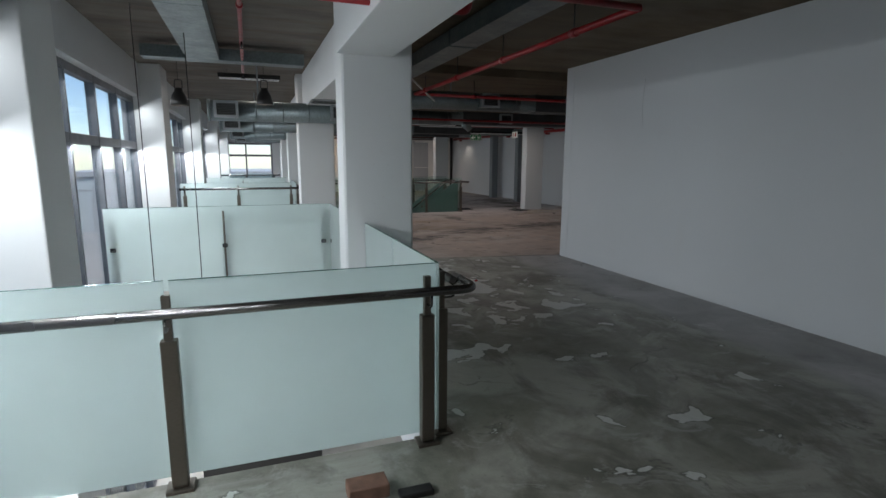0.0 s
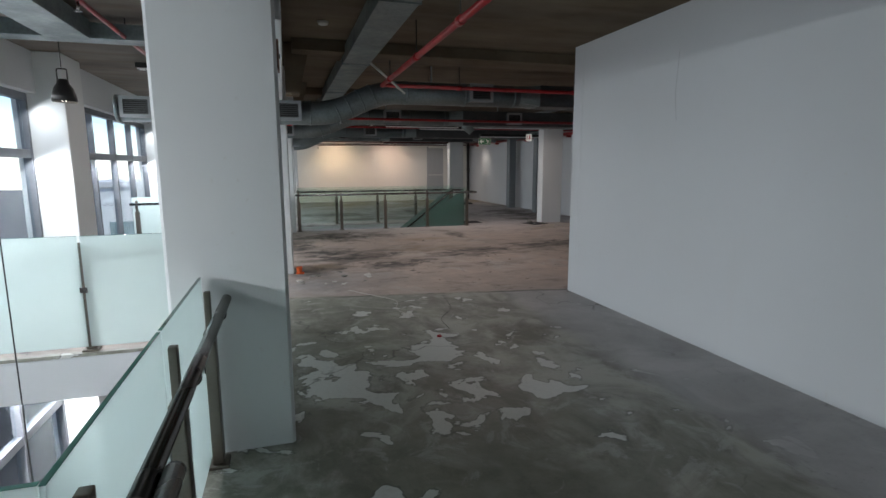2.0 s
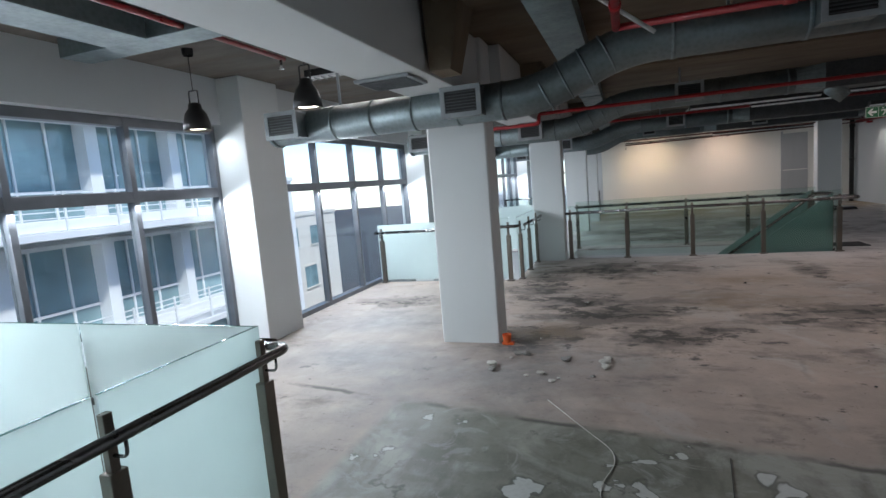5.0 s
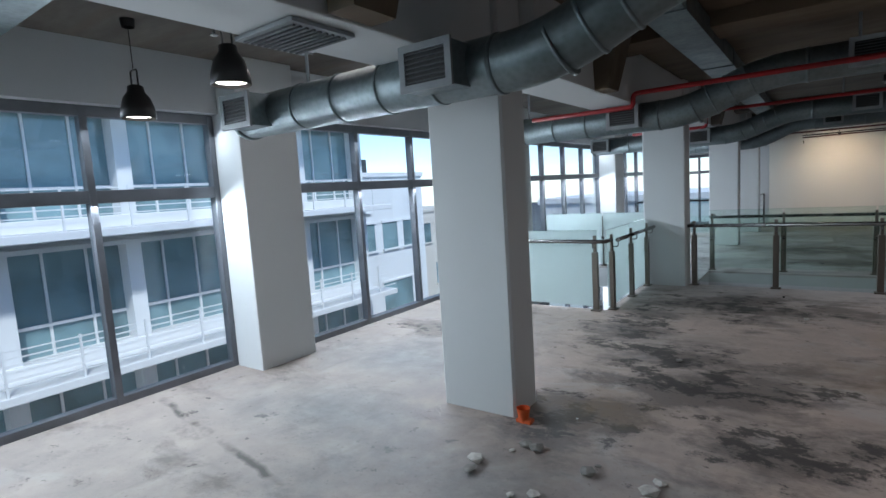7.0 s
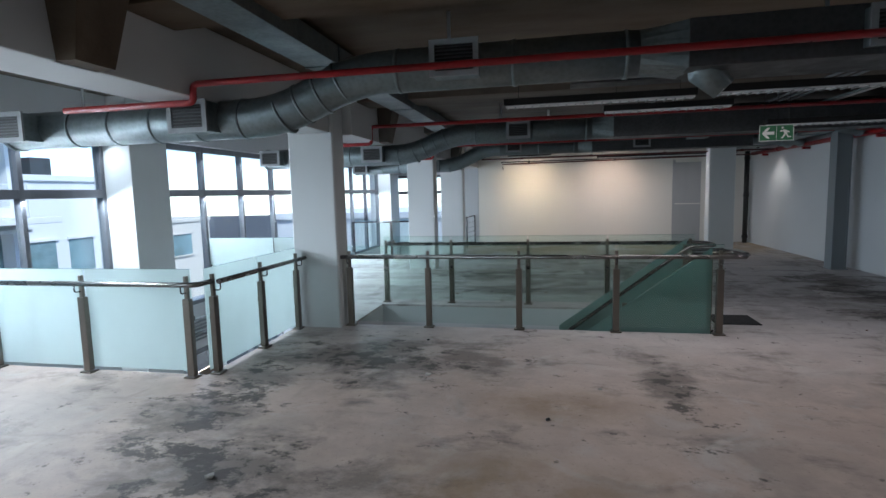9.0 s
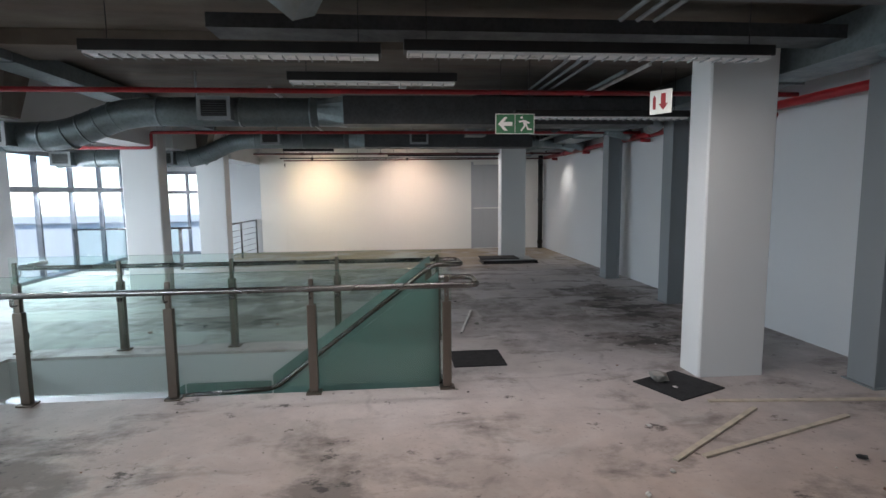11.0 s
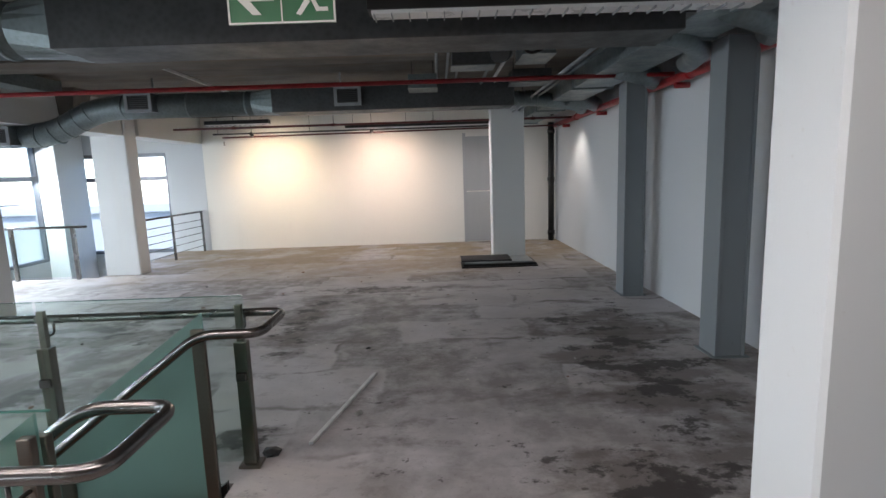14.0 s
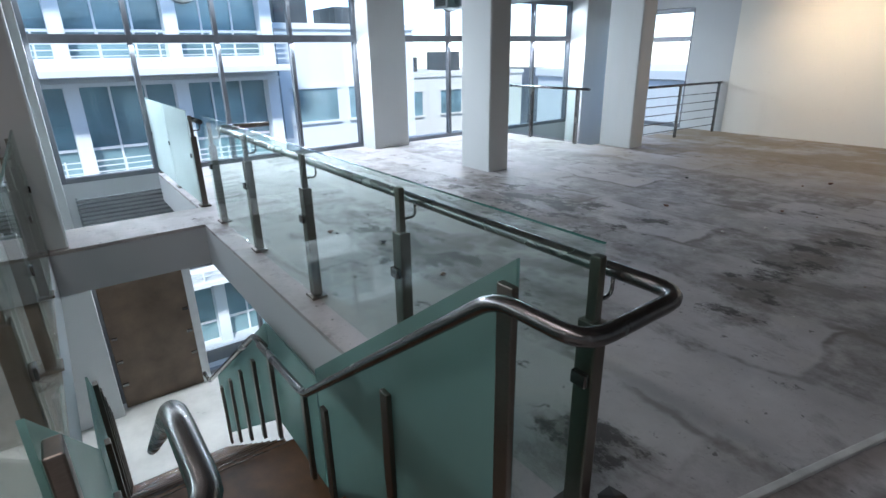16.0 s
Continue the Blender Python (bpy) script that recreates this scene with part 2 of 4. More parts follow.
    r = m.mix(back, m.mix(m.ramp(big, 0.35, 0.65), (0.34,) * 3, (0.56,) * 3), m.mix(m.ramp(mid, 0.3, 0.7), (0.5,) * 3, (0.75,) * 3))
    return m.done(c, r, 0, 0.45)


def ceiling_material():
    m = Mat("stained_concrete_soffit")
    mid, big = m.noise(1.1, 7, 0.65, co=m.scaled(0.8, 2.2, 1)), m.noise(0.55, 5)
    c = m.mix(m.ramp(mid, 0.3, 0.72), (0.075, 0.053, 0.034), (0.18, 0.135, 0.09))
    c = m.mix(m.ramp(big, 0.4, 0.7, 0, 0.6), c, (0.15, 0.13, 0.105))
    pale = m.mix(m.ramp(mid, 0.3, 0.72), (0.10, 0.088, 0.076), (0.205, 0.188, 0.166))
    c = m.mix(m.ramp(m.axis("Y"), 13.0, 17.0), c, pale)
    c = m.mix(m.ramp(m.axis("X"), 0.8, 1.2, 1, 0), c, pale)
    board = m.n("ShaderNodeTexWave", Scale=0.55, Distortion=1.5, Detail=3.0)
    board.bands_direction = "Y"
    m.link(m.co, board.inputs["Vector"])
    c = m.mix(m.ramp(board.outputs["Fac"], 0.0, 0.16, 0.35, 0), c, (0.16, 0.12, 0.09))
    m.bump(m.math("ADD", m.noise(30, 5), mid), 0.3, 0.01)
    return m.done(c, 0.85, 0, 0.2)


def galvanised(name, colour, rough=0.42):
    m = Mat(name)
    v = m.n("ShaderNodeTexVoronoi", Scale=28.0)
    m.link(m.co, v.inputs["Vector"])
    c = m.mix(m.ramp(v.outputs["Distance"], 0.1, 0.7), tuple(k * 0.82 for k in colour), colour)
    c = m.mix(m.ramp(m.noise(2.0, 6), 0.45, 0.75, 0, 0.5), c, tuple(k * 0.55 for k in colour))
    m.bump(m.noise(40, 3), 0.08, 0.003)
    return m.done(c, m.ramp(m.noise(5, 4), 0.3, 0.7, rough - 0.1, rough + 0.14), 0.75)


def steel(name, colour, rough=0.25):
    m = Mat(name)
    brushed = m.noise(40, 3, co=m.scaled(1, 1, 8))
    c = m.mix(m.ramp(brushed, 0.3, 0.7), tuple(k * 0.86 for k in colour), colour)
    c = m.mix(m.ramp(m.noise(2.5, 3), 0.45, 0.8, 0, 0.2), c, tuple(k * 0.7 for k in colour))
    return m.done(c, m.ramp(m.noise(3, 2), 0.3, 0.7, rough - 0.03, rough + 0.06), 0.95)


def sheet_glass(name, tint, gloss=1.0):
    m = Mat(name)
    tr = m.n("ShaderNodeBsdfTransparent")
    tr.inputs[0].default_value = (*tint, 1)
    gl = m.n("ShaderNodeBsdfGlossy", Roughness=0.02)
    ms = m.n("ShaderNodeMixShader")
    m.link(m.gloss_by_angle(0.04, 0.55 * gloss), ms.inputs[0])
    m.link(tr.outputs[0], ms.inputs[1])
    m.link(gl.outputs[0], ms.inputs[2])
    m.link(ms.outputs[0], m.out.inputs[0])
    return m.m


def frosted_glass(name, colour, clear=0.2):
    m = Mat(name)
    cloud = m.mix(m.ramp(m.noise(1.2, 5), 0.35, 0.7), tuple(c * 0.93 for c in colour), colour)
    tl = m.n("ShaderNodeBsdfTranslucent")
    df = m.n("ShaderNodeBsdfDiffuse")
    tr = m.n("ShaderNodeBsdfTransparent")
    tr.inputs[0].default_value = (*colour, 1)
    gl = m.n("ShaderNodeBsdfGlossy", Roughness=0.18)
    m.link(cloud, tl.inputs[0])
    m.link(cloud, df.inputs[0])
    a, b, c = m.n("ShaderNodeMixShader", Fac=0.38), m.n("ShaderNodeMixShader", Fac=clear), m.n("ShaderNodeMixShader")
    m.link(tl.outputs[0], a.inputs[1])
    m.link(df.outputs[0], a.inputs[2])
    m.link(a.outputs[0], b.inputs[1])
    m.link(tr.outputs[0], b.inputs[2])
    m.link(m.gloss_by_angle(0.03, 0.4), c.inputs[0])
    m.link(b.outputs[0], c.inputs[1])
    m.link(gl.outputs[0], c.inputs[2])
    m.link(c.outputs[0], m.out.inputs[0])
    return m.m


def glow(name, colour, strength):
    m = Mat(name)
    m.b.inputs["Emission Color"].default_value = (*colour, 1)
    m.b.inputs["Emission Strength"].default_value = strength
    return m.done(colour, 0.5)


FLOOR = floor_material()
SOFFIT = ceiling_material()
WHITE = painted_wall("white_wall_paint", (0.55, 0.567, 0.582))
CREAM = painted_wall("cream_wall_paint", (0.78, 0.76, 0.71))
COLUMN = painted_wall("white_column_paint", (0.64, 0.655, 0.655))
GREYPAINT = painted_wall("grey_steel_paint", (0.19, 0.21, 0.225), (0.12, 0.12, 0.12))
PANELGREY = painted_wall("grey_door_paint", (0.40, 0.41, 0.42), (0.2, 0.2, 0.2))
ALU = plain("grey_window_frame", (0.17, 0.18, 0.20), 0.4, 0.4, 0.2, 5, 0.05)
GALV = galvanised("galvanised_duct", (0.23, 0.275, 0.285))
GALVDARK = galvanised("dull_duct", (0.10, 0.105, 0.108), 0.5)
LOUVRE = plain("grey_louvre", (0.30, 0.32, 0.33), 0.45, 0.2)
DARK = plain("black_metal", (0.025, 0.024, 0.024), 0.4, 0.3, 0.3)
RUBBER = plain("black_rubber_mat", (0.018, 0.018, 0.02), 0.75, 0, 0.4, 9, 0.5)
RED = plain("red_pipe_paint", (0.33, 0.014, 0.018), 0.35, 0.0, 0.35, 5, 0.1)
DARKRED = plain("dark_red_pipe_paint", (0.10, 0.018, 0.016), 0.4, 0.0, 0.35, 5, 0.1)
STEEL = steel("brushed_steel", (0.185, 0.175, 0.17), 0.24)
POST = steel("post_steel", (0.20, 0.175, 0.15), 0.36)
FROST = frosted_glass("frosted_glass", (0.835, 0.92, 0.91), 0.32)
CLEAR = sheet_glass("green_tinted_glass", (0.92, 0.975, 0.955))
PANE = sheet_glass("window_glass", (0.93, 0.97, 0.98))
EDGE = plain("glass_edge", (0.05, 0.16, 0.13), 0.15, 0, 0.1, 3, 0)
WOOD = plain("brown_stair_wood", (0.20, 0.095, 0.04), 0.45, 0, 0.4, 4, 0.2)
DOORWOOD = plain("dark_brown_door", (0.16, 0.11, 0.075), 0.4, 0, 0.35, 3, 0.1)
PLANK = plain("pale_planed_wood", (0.55, 0.48, 0.38), 0.6, 0, 0.3, 8, 0.2)
STRIP = plain("white_plastic_strip", (0.66, 0.66, 0.64), 0.4, 0, 0.25, 7, 0.05)
SCRAP = plain("torn_paper", (0.6, 0.58, 0.54), 0.8, 0, 0.3, 20, 0.3)
ORANGE = plain("orange_plastic", (0.75, 0.13, 0.03), 0.4, 0, 0.3)
RUBBLE = plain("grey_rubble", (0.30, 0.29, 0.27), 0.9, 0, 0.4, 15, 0.6)
BRICK = plain("brown_brick", (0.21, 0.115, 0.08), 0.85, 0, 0.35, 15, 0.6)
GREENSIGN = plain("green_sign", (0.012, 0.13, 0.045), 0.35, 0, 0.1, 3, 0)
WHITESIGN = plain("white_sign", (0.72, 0.74, 0.68), 0.35, 0, 0.06, 3, 0)
TUBE = plain("opal_tube", (0.75, 0.75, 0.75), 0.3, 0, 0.05, 3, 0)
TILE = plain("pale_lower_floor", (0.52, 0.50, 0.46), 0.35, 0, 0.25, 1.5, 0.05)
FACADE = painted_wall("white_facade", (0.72, 0.73, 0.74))
FACADE2 = painted_wall("beige_facade", (0.62, 0.58, 0.52))
BLUEGLASS = plain("blue_green_facade_glass", (0.20, 0.31, 0.34), 0.1, 0, 0.55, 0.5, 0, 0.9)
ASPHALT = plain("asphalt", (0.06, 0.06, 0.062), 0.9, 0, 0.3, 0.5, 0.3)
RAILWHITE = plain("white_rail_paint", (0.75, 0.76, 0.77), 0.4, 0, 0.1)
BULB = glow("lamp_glow", (1.0, 0.93, 0.82), 4.0)


# ---- mesh helpers ----
def box(bm, x0, y0, z0, x1, y1, z1, bevel=0.0):
    made = bmesh.ops.create_cube(bm, size=1)["verts"]
    for v in made:
        v.co = Vector(((x0 + x1) / 2 + v.co.x * (x1 - x0), (y0 + y1) / 2 + v.co.y * (y1 - y0), (z0 + z1) / 2 + v.co.z * (z1 - z0)))
    if bevel:
        edges = list({e for v in made for e in v.link_edges})
        bmesh.ops.bevel(bm, geom=edges, offset=bevel, segments=2, affect="EDGES", profile=0.5)
    return bm


def B(*a, bevel=0.0):
    return box(bmesh.new(), *a, bevel=bevel)


def rounded(points, radius, steps=5):
    """A path through the points with its corners rounded."""
    pts = [Vector(p) for p in points]
    out = [pts[0]]
    for a, b, c in zip(pts, pts[1:], pts[2:]):
        u, w = (a - b), (c - b)
        r = min(radius, u.length * 0.45, w.length * 0.45)
        p, q = b + u.normalized() * r, b + w.normalized() * r
        for i in range(steps + 1):
            s = i / steps
            out.append(p * (1 - s) ** 2 + b * 2 * s * (1 - s) + q * s * s)
    out.append(pts[-1])
    return out


def tube(bm, pts, radius, sides=12, radii=None):
    pts = [Vector(p) for p in pts]
    rings, up = [], None
    for i, p in enumerate(pts):
        d = (pts[min(i + 1, len(pts) - 1)] - pts[max(i - 1, 0)]).normalized()
        if up is None:
            up = Vector((0, 0, 1)) if abs(d.z) < 0.9 else Vector((1, 0, 0))
        side = d.cross(up).normalized()
        up = side.cross(d).normalized()
        r = radii[i] if radii else radius
        rings.append([bm.verts.new(p + (side * math.cos(2 * math.pi * k / sides) + up * math.sin(2 * math.pi * k / sides)) * r) for k in range(sides)])
    for a, b in zip(rings, rings[1:]):
        for k in range(sides):
            f = bm.faces.new((a[k], a[(k + 1) % sides], b[(k + 1) % sides], b[k]))
            f.smooth = True
    bm.faces.new(rings[0][::-1])
    bm.faces.new(rings[-1])
    return bm


def T(pts, radius, sides=12, radii=None):
    return tube(bmesh.new(), pts, radius, sides, radii)


def prism(bm, outline, z0, z1):
    """An upright prism over an outline of (x, y)."""
    low = [bm.verts.new((x, y, z0)) for x, y in outline]
    top = [bm.verts.new((x, y, z1)) for x, y in outline]
    n = len(outline)
    for k in range(n):
        bm.faces.new((low[k], low[(k + 1) % n], top[(k + 1) % n], top[k]))
    bm.faces.new(low[::-1])
    bm.faces.new(top)
    return bm


def lathe(bm, profile, x, y, sides=24):
    """A turned shape: (radius, z) from the bottom up, round an upright axis."""
    rings = [[bm.verts.new((x + r * math.cos(2 * math.pi * k / sides), y + r * math.sin(2 * math.pi * k / sides), z)) for k in range(sides)] for r, z in profile]
    for a, b in zip(rings, rings[1:]):
        for k in range(sides):
            bm.faces.new((a[k], a[(k + 1) % sides], b[(k + 1) % sides], b[k])).smooth = True
    return bm


def mesh_of(name, bm, material):
    bmesh.ops.recalc_face_normals(bm, faces=bm.faces[:])
    me = bpy.data.meshes.new(name)
    bm.to_mesh(me)
    bm.free()
    me.materials.append(material)
    return me


def part(name, bm, material, parent, label=""):
    ob = new(name, mesh_of(name, bm, material))
    ob.parent = parent
    return tagged(ob, label)


def solid(name, bm, material, label="", category="", group="", kind=""):
    return tagged(new(name, mesh_of(name, bm, material)), label, category, group, kind)


def thing(name, label="", category="", group="", kind="", at=(0, 0, 0)):
    ob = new(name)
    ob.empty_display_size = 0.1
    ob.location = at
    return tagged(ob, label, category, group, kind)


# ---- structure: slabs, walls ----
CEIL = 3.12


def left(y):
    """The glass line drifts slightly with y."""
    return -1.65 + 0.028 * (y - 10)


VOIDS = [(-9, 0.97, 2.76, 6.9), (-9, 1.05, 13.46, 16.97), (1.75, 6.3, 15.56, 16.86), (-9, 1.3, 23.5, 40)]


def slab(name, x_cuts, y_cuts, z0, z1, voids, material, **tags):
    bm = bmesh.new()
    verts = {}

    def vert(x, y, z):
        if (x, y, z) not in verts:
            verts[(x, y, z)] = bm.verts.new((x, y, z))
        return verts[(x, y, z)]

    def full(i, j):
        if not (0 <= i < len(x_cuts) - 1 and 0 <= j < len(y_cuts) - 1):
            return False
        cx, cy = (x_cuts[i] + x_cuts[i + 1]) / 2, (y_cuts[j] + y_cuts[j + 1]) / 2
        return not any(a < cx < b and c < cy < d for a, b, c, d in voids)

    for i in range(len(x_cuts) - 1):
        for j in range(len(y_cuts) - 1):
            if not full(i, j):
                continue
            xa, xb, ya, yb = x_cuts[i], x_cuts[i + 1], y_cuts[j], y_cuts[j + 1]
            for z in (z0, z1):
                bm.faces.new([vert(x, y, z) for x, y in ((xa, ya), (xb, ya), (xb, yb), (xa, yb))])
            for di, dj, p, q in ((-1, 0, (xa, ya), (xa, yb)), (1, 0, (xb, ya), (xb, yb)), (0, -1, (xa, ya), (xb, ya)), (0, 1, (xa, yb), (xb, yb))):
                if not full(i + di, j + dj):
                    bm.faces.new([vert(*p, z0), vert(*q, z0), vert(*q, z1), vert(*p, z1)])
    return solid(name, bm, material, kind="structure", **tags)


XC = [-1.85, 0.97, 1.05, 1.3, 1.75, 6.3, 10.7]
YC = [-4.2, 2.76, 6.9, 13.46, 15.56, 16.86, 16.97, 23.5, 26.95]
slab("floor", XC, YC, -0.03, 0.0, VOIDS, FLOOR, label="worn stained bare concrete floor with flaked patches", category="floor")
slab("slab_edge", XC, YC, -0.42, -0.034, VOIDS, WHITE, label="white painted slab edge round the voids", category="slab")
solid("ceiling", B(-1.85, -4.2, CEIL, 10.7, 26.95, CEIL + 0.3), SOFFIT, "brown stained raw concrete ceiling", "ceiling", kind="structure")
solid("wall_partition", B(5.03, -4.2, 0.0, 5.23, 7.55, CEIL), WHITE, "plain white plastered partition wall", "wall", kind="structure")
solid("wall_return", B(5.03, 7.553, 0.0, 10.4, 7.76, CEIL), WHITE, "white end face of partition wall", "wall", kind="structure")
solid("wall_south", B(-1.85, -4.4, -3.6, 5.23, -4.2, CEIL), WHITE, "plain white wall", "wall", kind="structure")
solid("wall_north", B(2.0, 26.7, 0.0, 10.6, 26.95, CEIL), CREAM, "cream wall lit by two warm spots", "wall", kind="structure")
bm = bmesh.new()
prism(bm, [(10.55, 7.76), (10.75, 7.76), (10.55, 26.7), (10.33, 26.7)], 0.0, CEIL)
solid("wall_east", bm, WHITE, "long white painted wall with grey posts", "wall", kind="structure")
solid("wall_panel_joint", B(10.425, 15.82, 0.0, 10.475, 15.835, 2.6), PANELGREY, "narrow joint in white wall", "joint", kind="structure")

# the end wall of the third void, with its window opening
for nm, a in (("wall_end_right", (1.12, 26.7, -3.6, 1.996, 26.95, CEIL)), ("wall_end_top", (-1.25, 26.7, 2.36, 1.12, 26.95, CEIL)), ("wall_end_low", (-1.25, 26.7, -3.6, 1.12, 26.95, -0.02)), ("wall_end_left", (-1.85, 26.7, -3.6, -1.25, 26.95, CEIL))):
    solid(nm, B(*a), WHITE, "white wall beside tall end window", "wall", kind="structure")

# window piers and the bands above and below the glass
PIERS = [(-4.2, -0.2), (4.5, 5.2), (9.8, 10.5), (15.1, 15.8), (20.4, 21.12), (25.75, 26.7)]
for a, b in PIERS:
    x = left((a + b) / 2)
    solid("window_pier", B(x - 0.2, a, -3.6, x + 0.4, b, CEIL, bevel=0.012), COLUMN, "white plastered pier between tall windows", "pier", "piers of the window wall", "structure")
BAYS = [(-0.2, 4.5), (5.2, 9.8), (10.5, 15.1), (15.8, 20.4), (21.12, 25.75)]
for a, b in BAYS:
    x = left((a + b) / 2)
    solid("wall_over_window", B(x - 0.15, a + 0.002, 2.6, x + 0.16, b - 0.002, CEIL), WHITE, "white band of wall above window", "wall", kind="structure")
    solid("wall_under_window", B(x - 0.15, a + 0.002, -0.75, x + 0.05, b - 0.002, 0.0), WHITE, "white band of wall under window", "wall", kind="structure")


def frame_bar(parent, *a):
    return part("window_frame", B(*a, bevel=0.006), ALU, parent)


def window_along_y(n, x, y0, y1, z0, zm, z1, panes):
    w = tagged(new("window_%d" % n), "tall grey aluminium window with two rows of panes", "window", "windows of the street wall", "structure")
    for z, t in ((z0, 0.07), (zm, 0.11), (z1, 0.09)):
        frame_bar(w, x - 0.05, y0, z, x + 0.05, y1, z + t)
    ys = [y0 + (y1 - y0 - 0.06) * i / panes for i in range(panes + 1)]
    for y in ys:
        frame_bar(w, x - 0.044, y, z0 + 0.004, x + 0.056, y + 0.06, z1 + 0.086)
    for a, b in zip(ys, ys[1:]):
        for lo, hi in ((z0 + 0.07, zm), (zm + 0.11, z1)):
            p = part("pane", B(x - 0.012, a + 0.06, lo, x - 0.002, b, hi), PANE, w)
            p.visible_shadow = False
    return w


for i, (a, b) in enumerate(BAYS):
    window_along_y(i + 1, left((a + b) / 2), a, b, 0.0, 1.78, 2.51, 4)
    window_along_y(i + 11, left((a + b) / 2), a, b, -3.55, -1.6, -0.84, 4)
end = tagged(new("window_20"), "tall bright end window with grey frame", "window", kind="structure")
for a in ((-1.25, 26.78, -0.02, 1.12, 26.86, 0.06), (-1.25, 26.78, 1.72, 1.12, 26.86, 1.82), (-1.25, 26.78, 2.27, 1.12, 26.86, 2.36), (-1.25, 26.776, 0.0, -1.17, 26.864, 2.35), (1.04, 26.776, 0.0, 1.12, 26.864, 2.35), (-0.1, 26.776, 0.0, -0.03, 26.864, 2.35)):
    frame_bar(end, *a)
for a in ((-1.17, 26.81, 0.06, -0.1, 26.82, 1.72), (-0.03, 26.81, 0.06, 1.04, 26.82, 1.72), (-1.17, 26.81, 1.82, -0.1, 26.82, 2.27), (-0.03, 26.81, 1.82, 1.04, 26.82, 2.27)):
    part("pane", B(*a), PANE, end).visible_shadow = False

# lower storey
solid("lower_floor", B(-1.85, -4.2, -3.8, 10.7, 26.95, -3.6), TILE, "pale floor of storey below", "floor", kind="structure")
solid("lower_wall_east", B(7.4, -4.2, -3.6, 7.6, 26.95, -0.43), WHITE, "white wall of storey below", "wall", kind="structure")
solid("lower_wall_north", B(-1.85, 20.5, -3.6, 7.4, 20.7, -0.43), WHITE, "white cross wall of storey below", "wall", kind="structure")


def column(x0, y0, w, chamfer, label, material=COLUMN, depth=None, top=CEIL):
    d, k = depth or w, chamfer
    x1, y1 = x0 + w, y0 + d
    bm = prism(bmesh.new(), [(x0 + k, y0), (x1 - k, y0), (x1, y0 + k), (x1, y1 - k), (x1 - k, y1), (x0 + k, y1), (x0, y1 - k), (x0, y0 + k)], 0.0, top)
    return solid("column", bm, material, label, "column", "columns of the hall", "structure")


column(0.80, 4.74, 0.64, 0.018, "white painted square column by glass railing", depth=0.36)
column(0.88, 10.0, 0.64, 0.018, "white painted square column with scuffed foot", depth=0.36)
column(1.05, 15.36, 0.62, 0.018, "white painted square column at head of stairwell", depth=0.36)
column(1.18, 20.65, 0.62, 0.018, "white painted square column near window wall", depth=0.36)
column(1.32, 23.7, 0.64, 0.018, "white painted square column beside steel balustrade", depth=0.36)
column(8.61, 15.5, 0.63, 0.015, "cream white flat rectangular column beside rubber mat", depth=0.32)
column(8.57, 24.4, 0.65, 0.018, "white square column behind stacked dark panels", depth=0.36)
for a, b in ((-4.2, 4.74), (5.1, 10.0), (10.36, 15.36), (15.72, 20.65), (21.01, 23.7), (24.06, 26.7)):
    s = 0.03 * ((a + b) / 2 - 7)
    solid("ceiling_beam", B(0.96 + s, a, 2.53, 1.46 + s, b, CEIL - 0.003, bevel=0.008), COLUMN, "white plastered downstand beam between columns", "beam", "beams between columns", "structure")
for y in (21.0, 18.67, 15.2, 12.0):
    x = 9.93
    post = thing("steel_post", "grey painted steel post against white wall", "post", "grey posts along the wall", "structure", (x, y, 0))
    part("flange", B(0.0, -0.14, 0.0, 0.03, 0.14, 2.75, bevel=0.004), GREYPAINT, post)
    part("web", B(0.03, -0.13, 0.0, 0.24, 0.13, 2.75, bevel=0.004), GREYPAINT, post)
    part("wall_flange", B(0.24, -0.14, 0.0, 0.27, 0.14, 2.75, bevel=0.004), GREYPAINT, post)
    part("base_plate", B(-0.03, -0.17, 0.0, 0.30, 0.17, 0.012, bevel=0.003), GREYPAINT, post)

# grey cupboard door in the end wall
door = tagged(new("door_1"), "grey painted two part service door in end wall", "door", kind="structure")
part("door_frame", B(8.13, 26.66, 0.0, 8.2, 26.697, 2.58), PANELGREY, door)
part("lower_leaf", B(8.2, 26.675, 0.02, 8.95, 26.695, 1.2, bevel=0.004), PANELGREY, door)
part("upper_leaf", B(8.2, 26.675, 1.23, 8.95, 26.695, 2.5, bevel=0.004), PANELGREY, door)
soil = thing("drain_pipe", "black cast iron drain pipe in corner", "pipe", at=(10.18, 26.48, 0))
part("pipe", T([(0, 0, 0), (0, 0, 2.75)], 0.07), DARK, soil)
for z in (0.15, 1.4, 2.5):
    part("collar", T([(0, 0, z), (0, 0, z + 0.09)], 0.085), DARK, soil)


solid("wall_crack", T([(5.0285, 5.89, 2.72), (5.0285, 5.905, 2.5), (5.0285, 5.915, 2.34), (5.0285, 5.90, 2.2), (5.0285, 5.88, 2.08)], 0.0018, 5), PANELGREY, "hairline crack in white partition wall", "crack", kind="structure")
plate = thing("cover_plate", "rusty brown cover plate on white column", "plate", at=(1.441, 4.82, 2.2))
part("plate", B(0, 0, 0, 0.012, 0.15, 0.16, bevel=0.003), BRICK, plate)
part("screw", T([(0.012, 0.075, 0.08), (0.018, 0.075, 0.08)], 0.012, 8), STEEL, plate)


